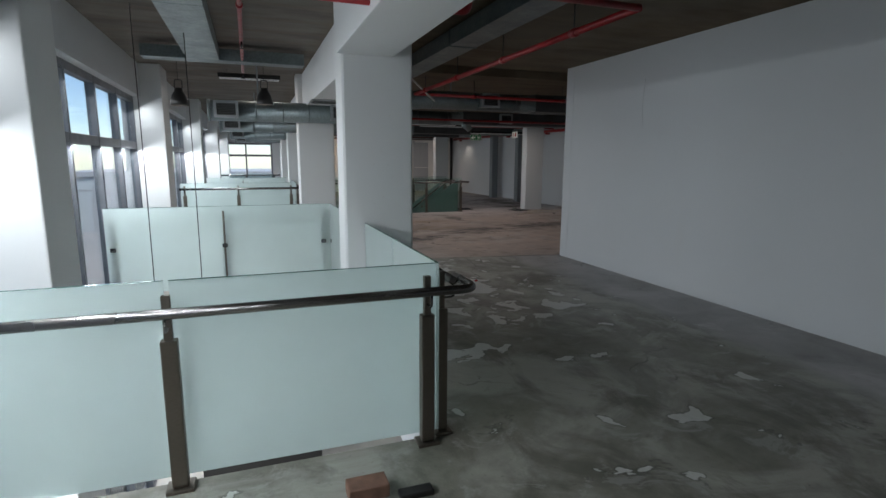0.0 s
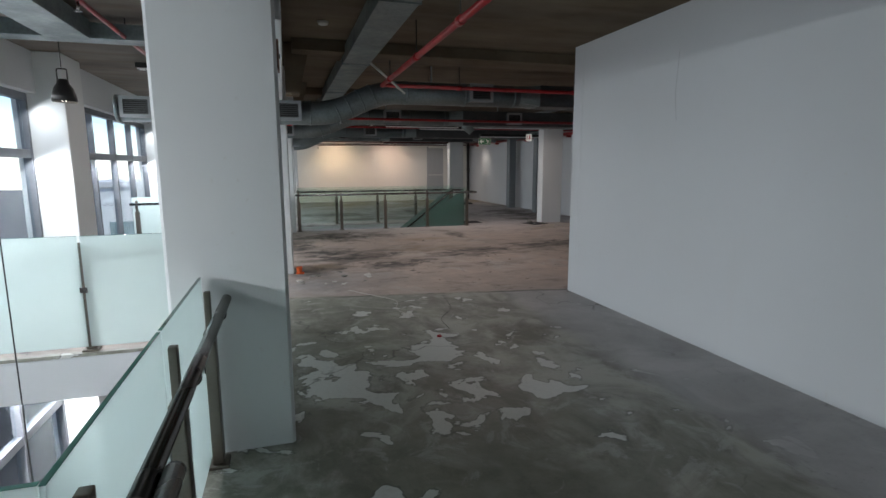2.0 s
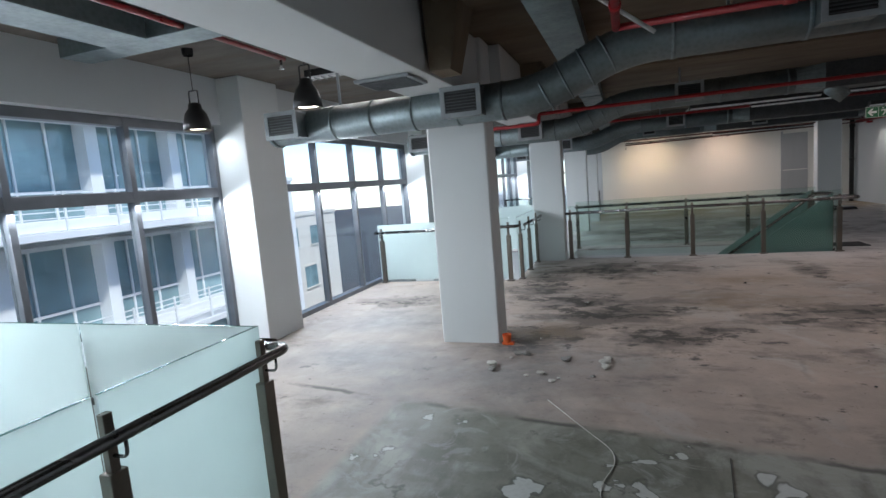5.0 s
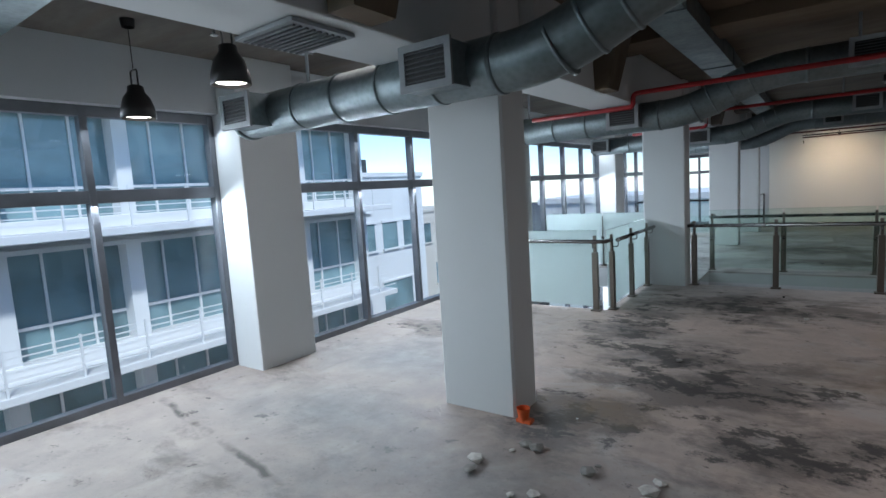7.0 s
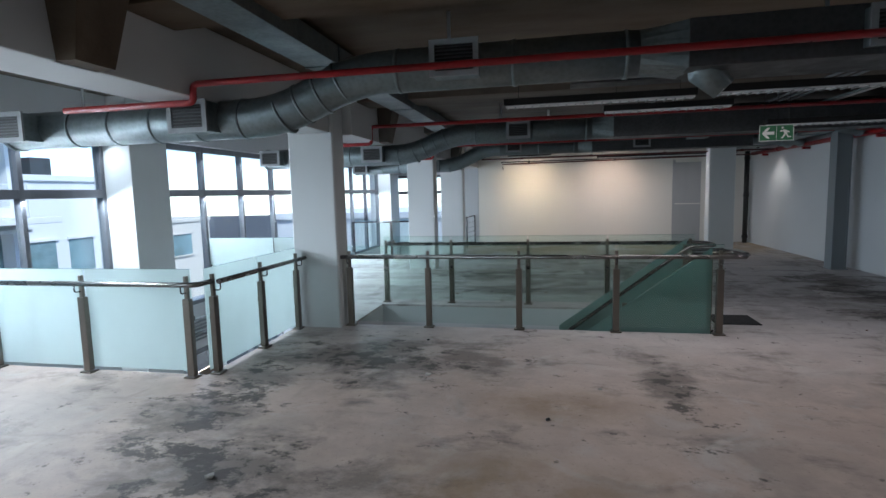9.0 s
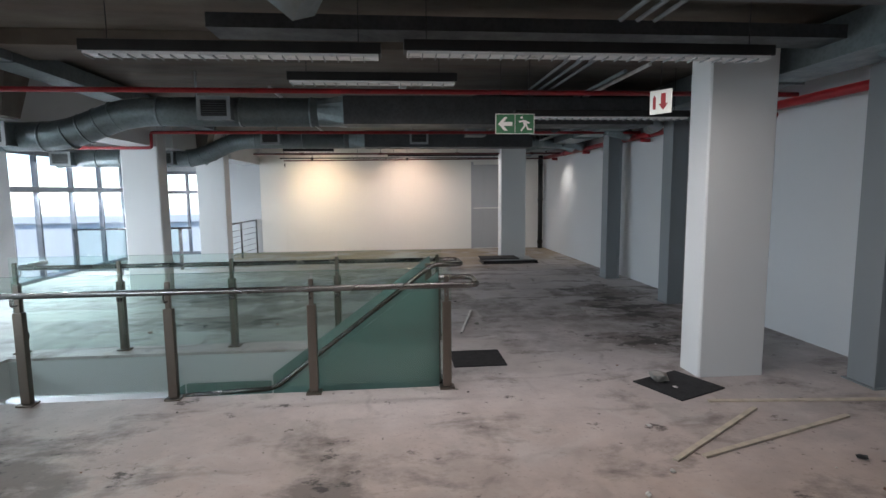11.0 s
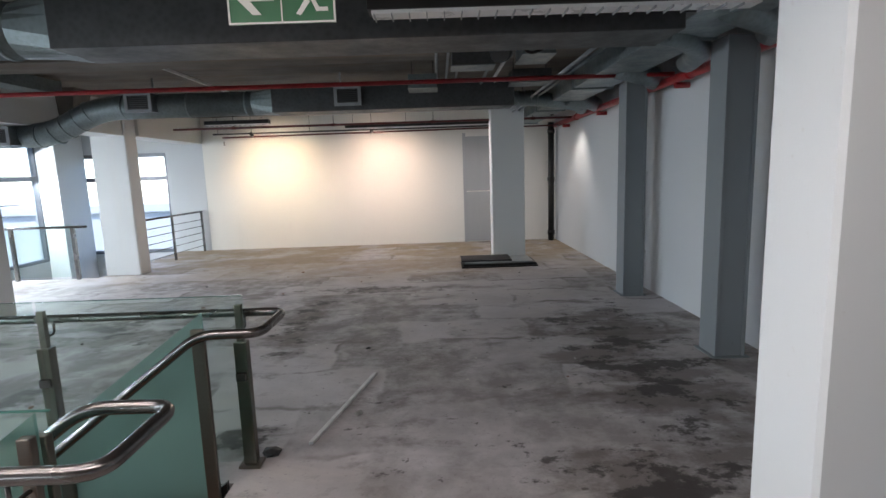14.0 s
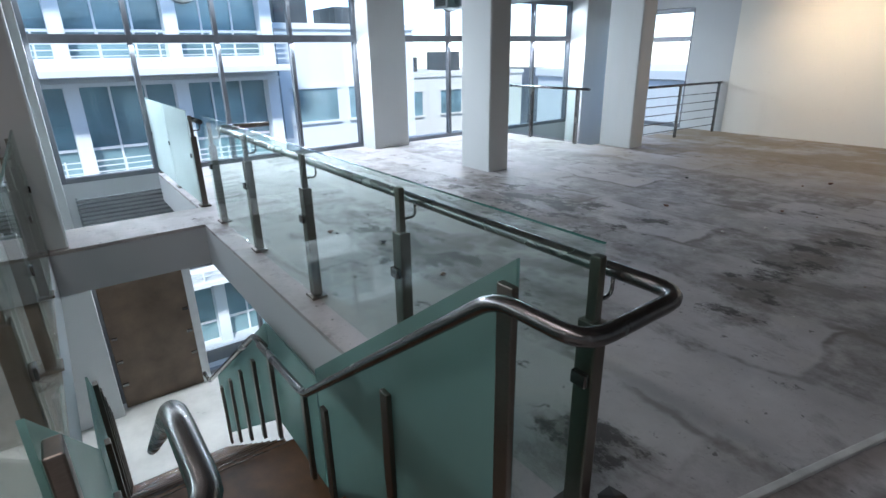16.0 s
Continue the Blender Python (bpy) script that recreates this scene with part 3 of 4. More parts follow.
# ---- railings ----
def railing(name, label, a, b, posts, glass, inward, rail=None, panels=True, rail_r=0.026, group="glass railings"):
    """A straight glass railing from a to b. posts: distances along it. inward: +1 or -1, the side of the void."""
    a, b = Vector((*a, 0)), Vector((*b, 0))
    d = (b - a).normalized()
    n = Vector((-d.y, d.x, 0)) * inward
    root = thing(name, label, "railing", group, at=a)
    turn = Matrix((d, n, (0, 0, 1))).transposed().to_4x4()
    root.matrix_basis = Matrix.Translation(a) @ turn
    for s in posts:
        p = part("post", B(s - 0.038, -0.03, 0.02, s + 0.038, 0.03, 0.78, bevel=0.006), POST, root, "brushed steel flat post")
        part("stem", B(s - 0.02, -0.016, 0.775, s + 0.02, 0.016, 1.0, bevel=0.004), POST, p)
        part("base_plate", B(s - 0.065, -0.055, 0.0, s + 0.065, 0.055, 0.02, bevel=0.005), POST, p)
        part("bracket", T(rounded([(s, -0.01, 0.84), (s, -0.085, 0.84), (s, -0.085, 0.905)], 0.03), 0.007, 8), STEEL, p)
        part("clamp", B(s - 0.03, 0.03, 0.55, s + 0.03, 0.055, 0.6, bevel=0.004), STEEL, p)
    if panels:
        ends = [0.0, *posts[1:-1], (b - a).length] if posts[0] < 0.2 else [0.0, *posts, (b - a).length]
        for s, e in zip(ends, ends[1:]):
            if e - s < 0.15:
                continue
            g = part("glass_panel", B(s + 0.012, 0.036, 0.05, e - 0.012, 0.048, 1.06, bevel=0.002), glass, root)
            part("glass_edge", B(s + 0.012, 0.0355, 1.06, e - 0.012, 0.0485, 1.0625), EDGE, g)
    if rail is None:
        rail = [(0, -0.085, 0.93), ((b - a).length, -0.085, 0.93)]
    part("handrail", T(rounded(rail, 0.09), rail_r, 14), STEEL, root, "round brushed steel handrail")
    return root


FR = "frosted glass railing with brushed steel posts"
railing("glass_railing", FR + " round the first void", (-1.6, 2.70), (0.98, 2.70), [0.1, 1.2, 2.5], FROST, 1, [(0, -0.085, 0.93), (2.76, -0.085, 0.93), (2.76, 0.25, 0.93)])
railing("glass_railing", FR + " ending at white column", (1.02, 2.72), (1.02, 4.72), [0.08, 1.0, 1.9], FROST, 1, [(0.1, -0.085, 0.93), (2.0, -0.085, 0.93)])
railing("glass_railing", FR + " behind white column", (1.02, 5.12), (1.02, 6.96), [0.1, 0.92, 1.78], FROST, 1, [(0.0, -0.085, 0.93), (1.9, -0.085, 0.93), (1.9, 0.1, 0.93)])
railing("glass_railing", "frosted glass railing with steel posts beyond first void", (0.98, 6.98), (-1.6, 6.98), [0.1, 1.3, 2.5], FROST, 1)
railing("glass_railing", FR + " before the second void", (-1.5, 13.38), (0.98, 13.38), [0.1, 1.25, 2.45], FROST, 1, [(0, -0.085, 0.93), (2.62, -0.085, 0.93), (2.62, 0.15, 0.93)])
railing("glass_railing", FR + " running to stairwell column", (1.12, 13.46), (1.12, 15.34), [0.08, 0.95, 1.8], FROST, 1, [(0.05, -0.085, 0.93), (1.98, -0.085, 0.93)])
railing("glass_railing", "frosted glass railing with steel posts beyond second void", (1.08, 17.05), (-1.45, 17.05), [0.08, 1.25, 2.45], FROST, 1)
ST = "clear green glass railing with steel posts beside stairwell"
railing("stairwell_railing", ST, (1.70, 15.52), (6.36, 15.52), [0.06, 1.13, 2.29, 3.45, 4.6], CLEAR, 1, [(-0.02, -0.085, 0.93), (4.86, -0.085, 0.93), (4.86, 0.34, 0.93), (4.53, 0.34, 0.93), (2.8, 0.34, -0.38)])
railing("stairwell_railing", ST, (6.40, 17.05), (1.74, 17.05), [0.06, 1.2, 2.36, 3.55, 4.62], CLEAR, 1, [(4.67, -0.6, 0.93), (4.67, -0.08, 0.93), (-0.18, -0.08, 0.93), (-0.18, 0.35, 0.93), (0.14, 0.35, 0.93), (1.86, 0.35, -0.38), (2.7, 0.35, -0.42)])


# ---- stairs ----
RISE, GOING, TOPX = 0.18, 0.25, 6.28
stairs = tagged(new("stairs"), "brown wooden stairs going down between glass sides", "stairs", kind="structure")
for i in range(6):
    x1, z = TOPX - i * GOING, -(i + 1) * RISE
    part("tread", B(x1 - GOING - 0.02, 15.6, z - 0.04, x1, 16.82, z, bevel=0.006), WOOD, stairs)
    part("riser", B(x1 - 0.015, 15.6, z, x1, 16.82, z + RISE - 0.042), DARK, stairs)
LX, LZ = TOPX - 6 * GOING, -7 * RISE - 0.18
part("landing", B(LX - 0.95, 15.6, LZ + 0.12, LX, 16.82, LZ + 0.18), WOOD, stairs)
for i in range(12):
    x1, z = LX - 0.95 - i * GOING, LZ + 0.18 - (i + 1) * RISE
    part("tread", B(x1 - GOING - 0.02, 15.6, z - 0.04, x1, 16.82, z, bevel=0.006), WOOD, stairs)
    part("nosing", B(x1 - GOING - 0.024, 15.6, z - 0.02, x1 - GOING - 0.02, 16.82, z + 0.002), STEEL, stairs)
part("nosing", B(LX - 0.955, 15.6, LZ + 0.15, LX - 0.951, 16.82, LZ + 0.183), STEEL, stairs)


def sloped_panel(y, x0, z0, x1, z1, low, high, t=0.012):
    bm = bmesh.new()
    pts = [(x0, z0 + low), (x1, z1 + low), (x1, z1 + high), (x0, z0 + high)]
    a = [bm.verts.new((x, y, z)) for x, z in pts]
    b = [bm.verts.new((x, y + t, z)) for x, z in pts]
    for k in range(4):
        bm.faces.new((a[k], a[(k + 1) % 4], b[(k + 1) % 4], b[k]))
    bm.faces.new(a)
    bm.faces.new(b[::-1])
    return bm


SIDE = frosted_glass("green_stair_glass", (0.44, 0.60, 0.57), 0.5)
for y in (15.63, 16.80):
    g = thing("stair_balustrade", "sloping green glass balustrade beside wooden stairs", "railing", "stair balustrades", at=(0, y, 0))
    part("glass_panel", sloped_panel(0, 6.24, 0, 4.5, -1.28, -0.1, 1.02), SIDE, g)
    part("stringer", sloped_panel(0.014, 6.28, 0, 4.5, -1.28, -0.25, 0.03, 0.03), DARK, g)
    for k in range(3):
        x = 6.22 - k * 0.8
        z = -(6.28 - x) / GOING * RISE
        part("post", B(x - 0.035, -0.03 if y > 16 else 0.016, z - 0.15, x + 0.035, -0.002 if y > 16 else 0.05, z + (0.98 if k == 0 else 0.72), bevel=0.005), POST, g)
low_near = thing("lower_stair_railing", "green glass railing beside lower flight of stairs", "railing", "lower stair railings")
for x in (4.3, 3.62, 3.1, 2.55, 2.0, 1.45):
    z = -1.26 - max(0.0, 3.58 - x) * RISE / GOING
    part("post", B(x - 0.03, 15.66, z - 0.1, x + 0.03, 15.69, z + 0.9, bevel=0.004), POST, low_near)
part("glass_panel", sloped_panel(15.63, 4.48, -1.28, 3.58, -1.28, 0.05, 0.95), SIDE, low_near)
part("glass_panel", sloped_panel(15.63, 3.56, -1.28, 1.2, -2.98, 0.05, 0.95), SIDE, low_near)
low_rail = thing("lower_stair_railing", "green glass railing beside lower flight of stairs", "railing", "lower stair railings")
part("handrail", T(rounded([(3.75, 16.72, -0.42), (3.5, 16.72, -0.44), (1.1, 16.72, -2.16), (0.8, 16.72, -2.2)], 0.08), 0.025), STEEL, low_rail)
for x in (4.3, 3.62, 3.1, 2.55, 2.0, 1.45):
    z = -1.26 - max(0.0, 3.58 - x) * RISE / GOING
    part("post", B(x - 0.03, 16.76, z - 0.1, x + 0.03, 16.79, z + 0.72, bevel=0.004), POST, low_rail)
part("glass_panel", sloped_panel(16.8, 4.48, -1.28, 3.58, -1.28, 0.05, 0.95), SIDE, low_rail)
part("glass_panel", sloped_panel(16.8, 3.56, -1.28, 1.2, -2.98, 0.05, 0.95), SIDE, low_rail)

lv = thing("wall_louvre", "grey slatted grille in wall under window", "grille", at=(-1.37, 15.9, -0.6))
for k in range(7):
    part("slat", B(0.0, 0.0, k * 0.058, 0.035, 2.4, k * 0.058 + 0.022, bevel=0.004), LOUVRE, lv)
for y in (0.0, 1.2, 2.38):
    part("stile", B(0.0, y, -0.02, 0.02, y + 0.025, 0.4), LOUVRE, lv)

# steel balustrade with level bars by the third void
bal = thing("steel_balustrade", "steel balustrade with level bars beside end wall", "railing", at=(1.72, 24.1, 0))
part("handrail", T([(0, 0, 0.95), (0.14, 2.59, 0.95)], 0.022), STEEL, bal)
for k in range(5):
    part("bar", T([(0, 0, 0.14 + k * 0.155), (0.14, 2.59, 0.14 + k * 0.155)], 0.008, 8), STEEL, bal)
for s in (0.1, 1.25, 2.5):
    part("post", B(0.06 * s - 0.02, s - 0.02, 0, 0.06 * s + 0.02, s + 0.02, 0.94), STEEL, bal)
bal = thing("void_railing", "clear glass railing before end window void", "railing", at=(-1.3, 23.42, 0))
part("handrail", T([(0, 0, 0.95), (2.55, 0, 0.95)], 0.022), STEEL, bal)
for s in (0.06, 1.2, 2.3):
    part("post", B(s - 0.03, -0.025, 0, s + 0.03, 0.025, 0.94), STEEL, bal)
for s, e in ((0.1, 1.17), (1.23, 2.27)):
    part("glass_panel", B(s, 0.03, 0.05, e, 0.042, 1.0), CLEAR, bal)


# ---- ducts ----
def rect_tube(bm, pts, w, h):
    """A rectangular duct along x."""
    x0, x1 = pts[0][0], pts[-1][0]
    return box(bm, x0, pts[0][1] - w / 2, pts[0][2] - h / 2, x1, pts[0][1] + w / 2, pts[0][2] + h / 2, bevel=0.006)


def vent_box(parent, x, y, z, w=0.34, h=0.24):
    """A louvred outlet on the side of a duct that looks towards -y."""
    v = part("vent", B(x - w / 2, y - 0.30, z - h / 2, x + w / 2, y - 0.08, z + h / 2, bevel=0.004), GALV, parent)
    f = 0.03
    for a in ((x - w / 2 - 0.01, z - h / 2 - 0.01, x + w / 2 + 0.01, z - h / 2 + f), (x - w / 2 - 0.01, z + h / 2 - f, x + w / 2 + 0.01, z + h / 2 + 0.01), (x - w / 2 - 0.01, z - h / 2 + f, x - w / 2 + f, z + h / 2 - f), (x + w / 2 - f, z - h / 2 + f, x + w / 2 + 0.01, z + h / 2 - f)):
        part("vent_frame", B(a[0], y - 0.32, a[1], a[2], y - 0.30, a[3]), LOUVRE, v)
    part("vent_opening", B(x - w / 2 + f, y - 0.304, z - h / 2 + f, x + w / 2 - f, y - 0.301, z + h / 2 - f), DARK, v)
    k = 7
    for i in range(k):
        zz = z - h / 2 + f + (h - 2 * f) * (i + 0.5) / k
        part("louvre", B(x - w / 2 + f, y - 0.318, zz - 0.004, x + w / 2 - f, y - 0.305, zz + 0.004), GALVDARK, v)


def round_to_flat(x0, x1, y, z, r, hw, hh, sides=24):
    """A duct piece from a circle to a rectangle."""
    bm = bmesh.new()
    a, b = [], []
    for k in range(sides):
        c, q = math.cos(2 * math.pi * (k + 0.5) / sides), math.sin(2 * math.pi * (k + 0.5) / sides)
        f = min(hw / abs(c), hh / abs(q))
        a.append(bm.verts.new((x0, y + r * c, z + r * q)))
        b.append(bm.verts.new((x1, y + f * c, z + f * q)))
    for k in range(sides):
        bm.faces.new((a[k], a[(k + 1) % sides], b[(k + 1) % sides], b[k]))
    return bm


def hall_duct(y, x0, low, high, end, r=0.165, vents=(), shift=0.0):
    d = thing("air_duct", "round galvanised air duct with louvred side vents", "duct", "air ducts across the hall")
    path = rounded([(x0, y, low), (2.15 + shift, y, low), (2.85 + shift, y, high), (5.0, y, high)], 0.28, 7)
    part("round_duct", T(path, r, 24), GALV, d)
    part("end_cap", T([(x0 - 0.015, y, low), (x0 + 0.03, y, low)], r + 0.012, 24), GALV, d)
    x = x0 + 0.7
    while x < 2.0 + shift:
        part("seam", T([(x, y, low), (x + 0.025, y, low)], r + 0.007, 24), GALV, d)
        x += 0.42
    for x in (3.2 + shift, 4.1, 4.9):
        part("seam", T([(x, y, high), (x + 0.03, y, high)], r + 0.007, 24), GALV, d)
    u = (Vector((2.85 + shift, y, high)) - Vector((2.15 + shift, y, low)))
    for s in (0.06, 0.3, 0.55, 0.8):
        p = Vector((2.15 + shift, y, low)) + u * s
        part("seam", T([p, p + u.normalized() * 0.02], r + 0.008, 24), GALV, d)
    part("transition", round_to_flat(5.0, 5.32, y, high, r, 0.22, 0.16), GALV, d)
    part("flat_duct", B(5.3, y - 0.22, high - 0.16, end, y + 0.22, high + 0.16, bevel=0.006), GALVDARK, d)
    for x, z in vents:
        vent_box(d, x, y, z)
    for x in (0.2, 3.6, 6.2):
        part("hanger", B(x, y - 0.006, (low if x < 2 else high) + r - 0.01, x + 0.025, y + 0.006, CEIL), LOUVRE, d)
    return d


hall_duct(9.45, -0.55, 2.40, 2.72, 9.0, vents=((-0.28, 2.40), (1.53, 2.40), (4.3, 2.72), (6.6, 2.72)))
hall_duct(13.15, -0.55, 2.40, 2.70, 9.0, vents=((-0.3, 2.40), (1.5, 2.40), (3.7, 2.70), (6.5, 2.70)))
hall_duct(17.5, -0.45, 2.38, 2.66, 9.0, vents=((-0.25, 2.38), (1.55, 2.38), (3.9, 2.66)))
hall_duct(21.65, -0.4, 2.40, 2.74, 8.6, vents=((-0.2, 2.38), (1.6, 2.38), (3.55, 2.76), (6.35, 2.76)))
run = thing("ceiling_duct", "flat galvanised duct running along the ceiling", "duct", "flat ceiling ducts")
for k in range(9):
    part("section", B(2.2, -2.0 + k * 2.6, 2.90, 2.52, 0.59 + k * 2.6, 3.07, bevel=0.004), GALV, run)
    part("flange", B(2.19, 0.59 + k * 2.6, 2.89, 2.53, 0.60 + k * 2.6, 3.08), GALV, run)
run = thing("ceiling_duct", "flat galvanised duct above first void", "duct", "flat ceiling ducts")
for k in range(4):
    part("section", B(-0.66, -3.0 + k * 2.68, 2.88, -0.28, -0.33 + k * 2.68, 3.06, bevel=0.004), GALV, run)
part("cross_section", B(-1.2, 7.75, 2.9, 0.8, 8.0, 3.05, bevel=0.004), GALV, run)
run = thing("ceiling_duct", "large galvanised duct along white wall", "duct", "flat ceiling ducts")
for k in range(7):
    part("section", B(9.35, 8.2 + k * 2.6, 2.74, 9.85, 10.79 + k * 2.6, 3.05, bevel=0.006), GALV, run)
    part("flange", B(9.33, 10.79 + k * 2.6, 2.72, 9.87, 10.81 + k * 2.6, 3.07), GALV, run)
for y in (10.4, 14.8, 17.9, 20.2, 22.6):
    part("branch", T([(9.6, y, 2.8), (10.05, y + 0.2, 2.74), (10.2, y + 0.5, 2.74)], 0.12, 16), GALV, run)
for y in (8.15, 12.05, 15.95, 19.85):
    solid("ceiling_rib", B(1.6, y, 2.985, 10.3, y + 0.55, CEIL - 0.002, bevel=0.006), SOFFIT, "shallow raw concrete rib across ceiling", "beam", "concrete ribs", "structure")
for y in (8.6, 11.72, 17.0, 22.3):
    x = 1.465 + 0.03 * (y - 7)
    bm = bmesh.new()
    low = [bm.verts.new((x + u, y + v, 2.53)) for u, v in ((0, -0.14), (0.16, -0.14), (0.16, 0.14), (0, 0.14))]
    top = [bm.verts.new((x + u, y + v, CEIL - 0.004)) for u, v in ((0, -0.2), (0.3, -0.2), (0.3, 0.2), (0, 0.2))]
    for k in range(4):
        bm.faces.new((low[k], low[(k + 1) % 4], top[(k + 1) % 4], top[k]))
    bm.faces.new(low[::-1])
    bm.faces.new(top)
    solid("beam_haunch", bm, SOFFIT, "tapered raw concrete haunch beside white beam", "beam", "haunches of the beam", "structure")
black = thing("insulated_duct", "black insulated duct with tapered end across ceiling", "duct", at=(0, 0, 2.72))
part("body", prism(bmesh.new(), [(6.55, 18.5), (7.15, 17.76), (9.3, 17.76), (9.3, 18.55), (6.6, 18.55)], 0.0, 0.24), DARK, black)
for x in (7.6, 8.4, 9.15):
    part("strap", B(x, 17.754, -0.006, x + 0.04, 18.556, 0.246), GALVDARK, black)
fan = thing("duct_fan", "black round fan outlet with looped cable under duct", "fan", at=(8.05, 18.15, 2.72))
part("collar", T([(0, 0, 0.0), (0, 0, -0.07)], 0.11, 18), DARK, fan)
part("nozzle", T(rounded([(0, 0, -0.06), (0, 0, -0.13), (-0.05, -0.12, -0.16)], 0.05), 0.075, 16), DARK, fan)
part("cable", T(rounded([(0.1, 0, -0.02), (0.18, 0, -0.16), (0.3, 0, -0.12), (0.42, 0.0, 0.0)], 0.08), 0.012, 8), DARK, fan)
for k, (x, y, w, d) in enumerate(((7.7, 19.4, 0.42, 0.3), (8.35, 19.1, 0.3, 0.5), (8.5, 20.9, 0.5, 0.35), (7.2, 20.7, 0.35, 0.4), (8.9, 22.6, 0.4, 0.5))):
    bx = thing("junction_box", "grey sheet steel box hung from ceiling", "box", "boxes on ceiling", at=(x, y, 2.74 + 0.03 * (k % 3)))
    part("body", B(0, 0, 0, w, d, 0.16, bevel=0.006), GALV if k % 2 else GALVDARK, bx)
    part("lid", B(-0.008, -0.008, -0.008, w + 0.008, d + 0.008, 0.0), GALV, bx)
    for u in (0.04, w - 0.04):
        part("hanger", T([(u, d / 2, 0.16), (u, d / 2, CEIL - 2.74 - 0.03 * (k % 3))], 0.006, 6), DARK, bx)
for k, (x, y0, y1, z) in enumerate(((8.15, 16.2, 24.2, 2.88), (8.3, 16.0, 22.0, 2.90), (9.0, 18.7, 25.5, 2.80), (9.12, 18.8, 25.5, 2.82), (4.35, 17.9, 24.0, 3.02))):
    solid("conduit", T(rounded([(x, y0, z), (x, y1 - 0.6, z), (x + 0.35, y1, z)], 0.2), 0.02, 8), (GALV, STRIP, LOUVRE)[k % 3], "steel conduit bent along ceiling", "conduit", "ceiling conduits")
for x in (7.55, 7.68, 7.81):
    solid("conduit", T([(x, 9.0, 2.96), (x, 24.0, 2.96)], 0.016, 8), LOUVRE, "thin grey steel conduit along ceiling", "conduit", "ceiling conduits")
for y in (13.15,):
    bo = thing("duct_boot", "bare galvanised angled duct boot", "duct", "duct boots", at=(5.45, y, 2.55))
    part("boot", T([(0, 0, 0.06), (0.0, 0, 0.0), (0.13, -0.02, -0.14)], 0.1, 4, [0.12, 0.12, 0.09]), GALV, bo)
    part("flange", B(-0.12, -0.12, 0.02, 0.12, 0.12, 0.03), GALV, bo)
for y, dx in ((11.9, 0.0), (18.4, 0.2), (22.4, -0.1)):
    br = thing("branch_duct", "flexible silver branch duct near wall", "duct", "branch ducts")
    part("flex", T(rounded([(8.6 + dx, y, 2.8), (9.3 + dx, y + 0.1, 2.78), (9.9, y + 0.5, 2.72), (10.1, y + 1.2, 2.74)], 0.3), 0.11, 16), GALV, br)
    for k in range(6):
        part("band", T([(8.7 + dx + k * 0.1, y + 0.012 * k, 2.8), (8.712 + dx + k * 0.1, y + 0.012 * k, 2.8)], 0.116, 16), GALV, br)
gr = thing("beam_grille", "grey louvred grille under white beam", "grille", at=(0.95, 8.35, 2.505))
part("frame", B(0, 0, 0, 0.44, 0.4, 0.022, bevel=0.004), LOUVRE, gr)
for k in range(9):
    part("slat", B(0.03, 0.03 + k * 0.04, -0.01, 0.41, 0.045 + k * 0.04, 0.0), GALVDARK, gr)
for x, y, z in ((1.9, 7.4, CEIL), (4.2, 12.9, CEIL), (6.0, 18.3, CEIL)):
    sd = thing("smoke_detector", "round white ceiling smoke detector", "detector", "smoke detectors", at=(x, y, z))
    part("base", lathe(bmesh.new(), [(0.0, -0.03), (0.045, -0.03), (0.055, -0.012), (0.055, 0.0)], 0, 0, 18), STRIP, sd)
for z, h in ((0.78, 0.14), (1.0, 0.12), (1.18, 0.14), (1.4, 0.12)):
    fs = thing("wall_sign", "small red and white safety sign on wall", "sign", "wall safety signs", at=(10.38, 18.3, z - 0.35))
    part("plate", B(0, 0, 0, 0.012, 0.16, h, bevel=0.002), WHITESIGN, fs)
    part("red_field", B(-0.003, 0.02, 0.02, -0.001, 0.14, h * 0.6), RED, fs)
wp = thing("wall_pipe", "white vertical pipe beside grey post", "pipe", at=(10.3, 21.35, 0))
part("pipe", T([(0, 0, 0), (0, 0, 2.6)], 0.045, 14), STRIP, wp)
for z in (0.5, 1.6):
    part("clip", B(-0.05, -0.06, z, 0.1, 0.06, z + 0.03), STRIP, wp)
tray = thing("cable_tray", "grey steel cable tray across ceiling", "tray")
part("tray", B(4.6, 14.95, 2.86, 10.0, 15.25, 2.9), GALVDARK, tray)
for y in (14.95, 15.235):
    part("lip", B(4.6, y, 2.9, 10.0, y + 0.015, 2.96), GALVDARK, tray)


# ---- red sprinkler pipes ----
def red_pipe(label, pts, r=0.028, drops=(), paint=RED):
    p = thing("sprinkler_pipe", label, "pipe", "red sprinkler pipes")
    part("pipe", T(rounded(pts, 0.05, 4), r, 12), paint, p)
    for x, y, z in drops:
        h = part("sprinkler_head", T([(x, y, z), (x, y, z - 0.05), (x, y, z - 0.07)], 0.012, 8), STEEL, p)
        part("deflector", T([(x, y, z - 0.085), (x, y, z - 0.08)], 0.028, 10), STEEL, h)
    a, b = Vector(pts[0]), Vector(pts[-1])
    for s in (0.15, 0.4, 0.65, 0.9):
        q = a.lerp(b, s)
        if all(abs(q[i] - a[i]) < 1e-6 or i != 2 for i in range(3)):
            part("hanger", T([(q.x, q.y, q.z), (q.x, q.y, CEIL)], 0.006, 6), DARK, p)
            part("coupling", T([q - (b - a).normalized() * 0.04, q + (b - a).normalized() * 0.04], r + 0.009, 12), paint, p)
    return p


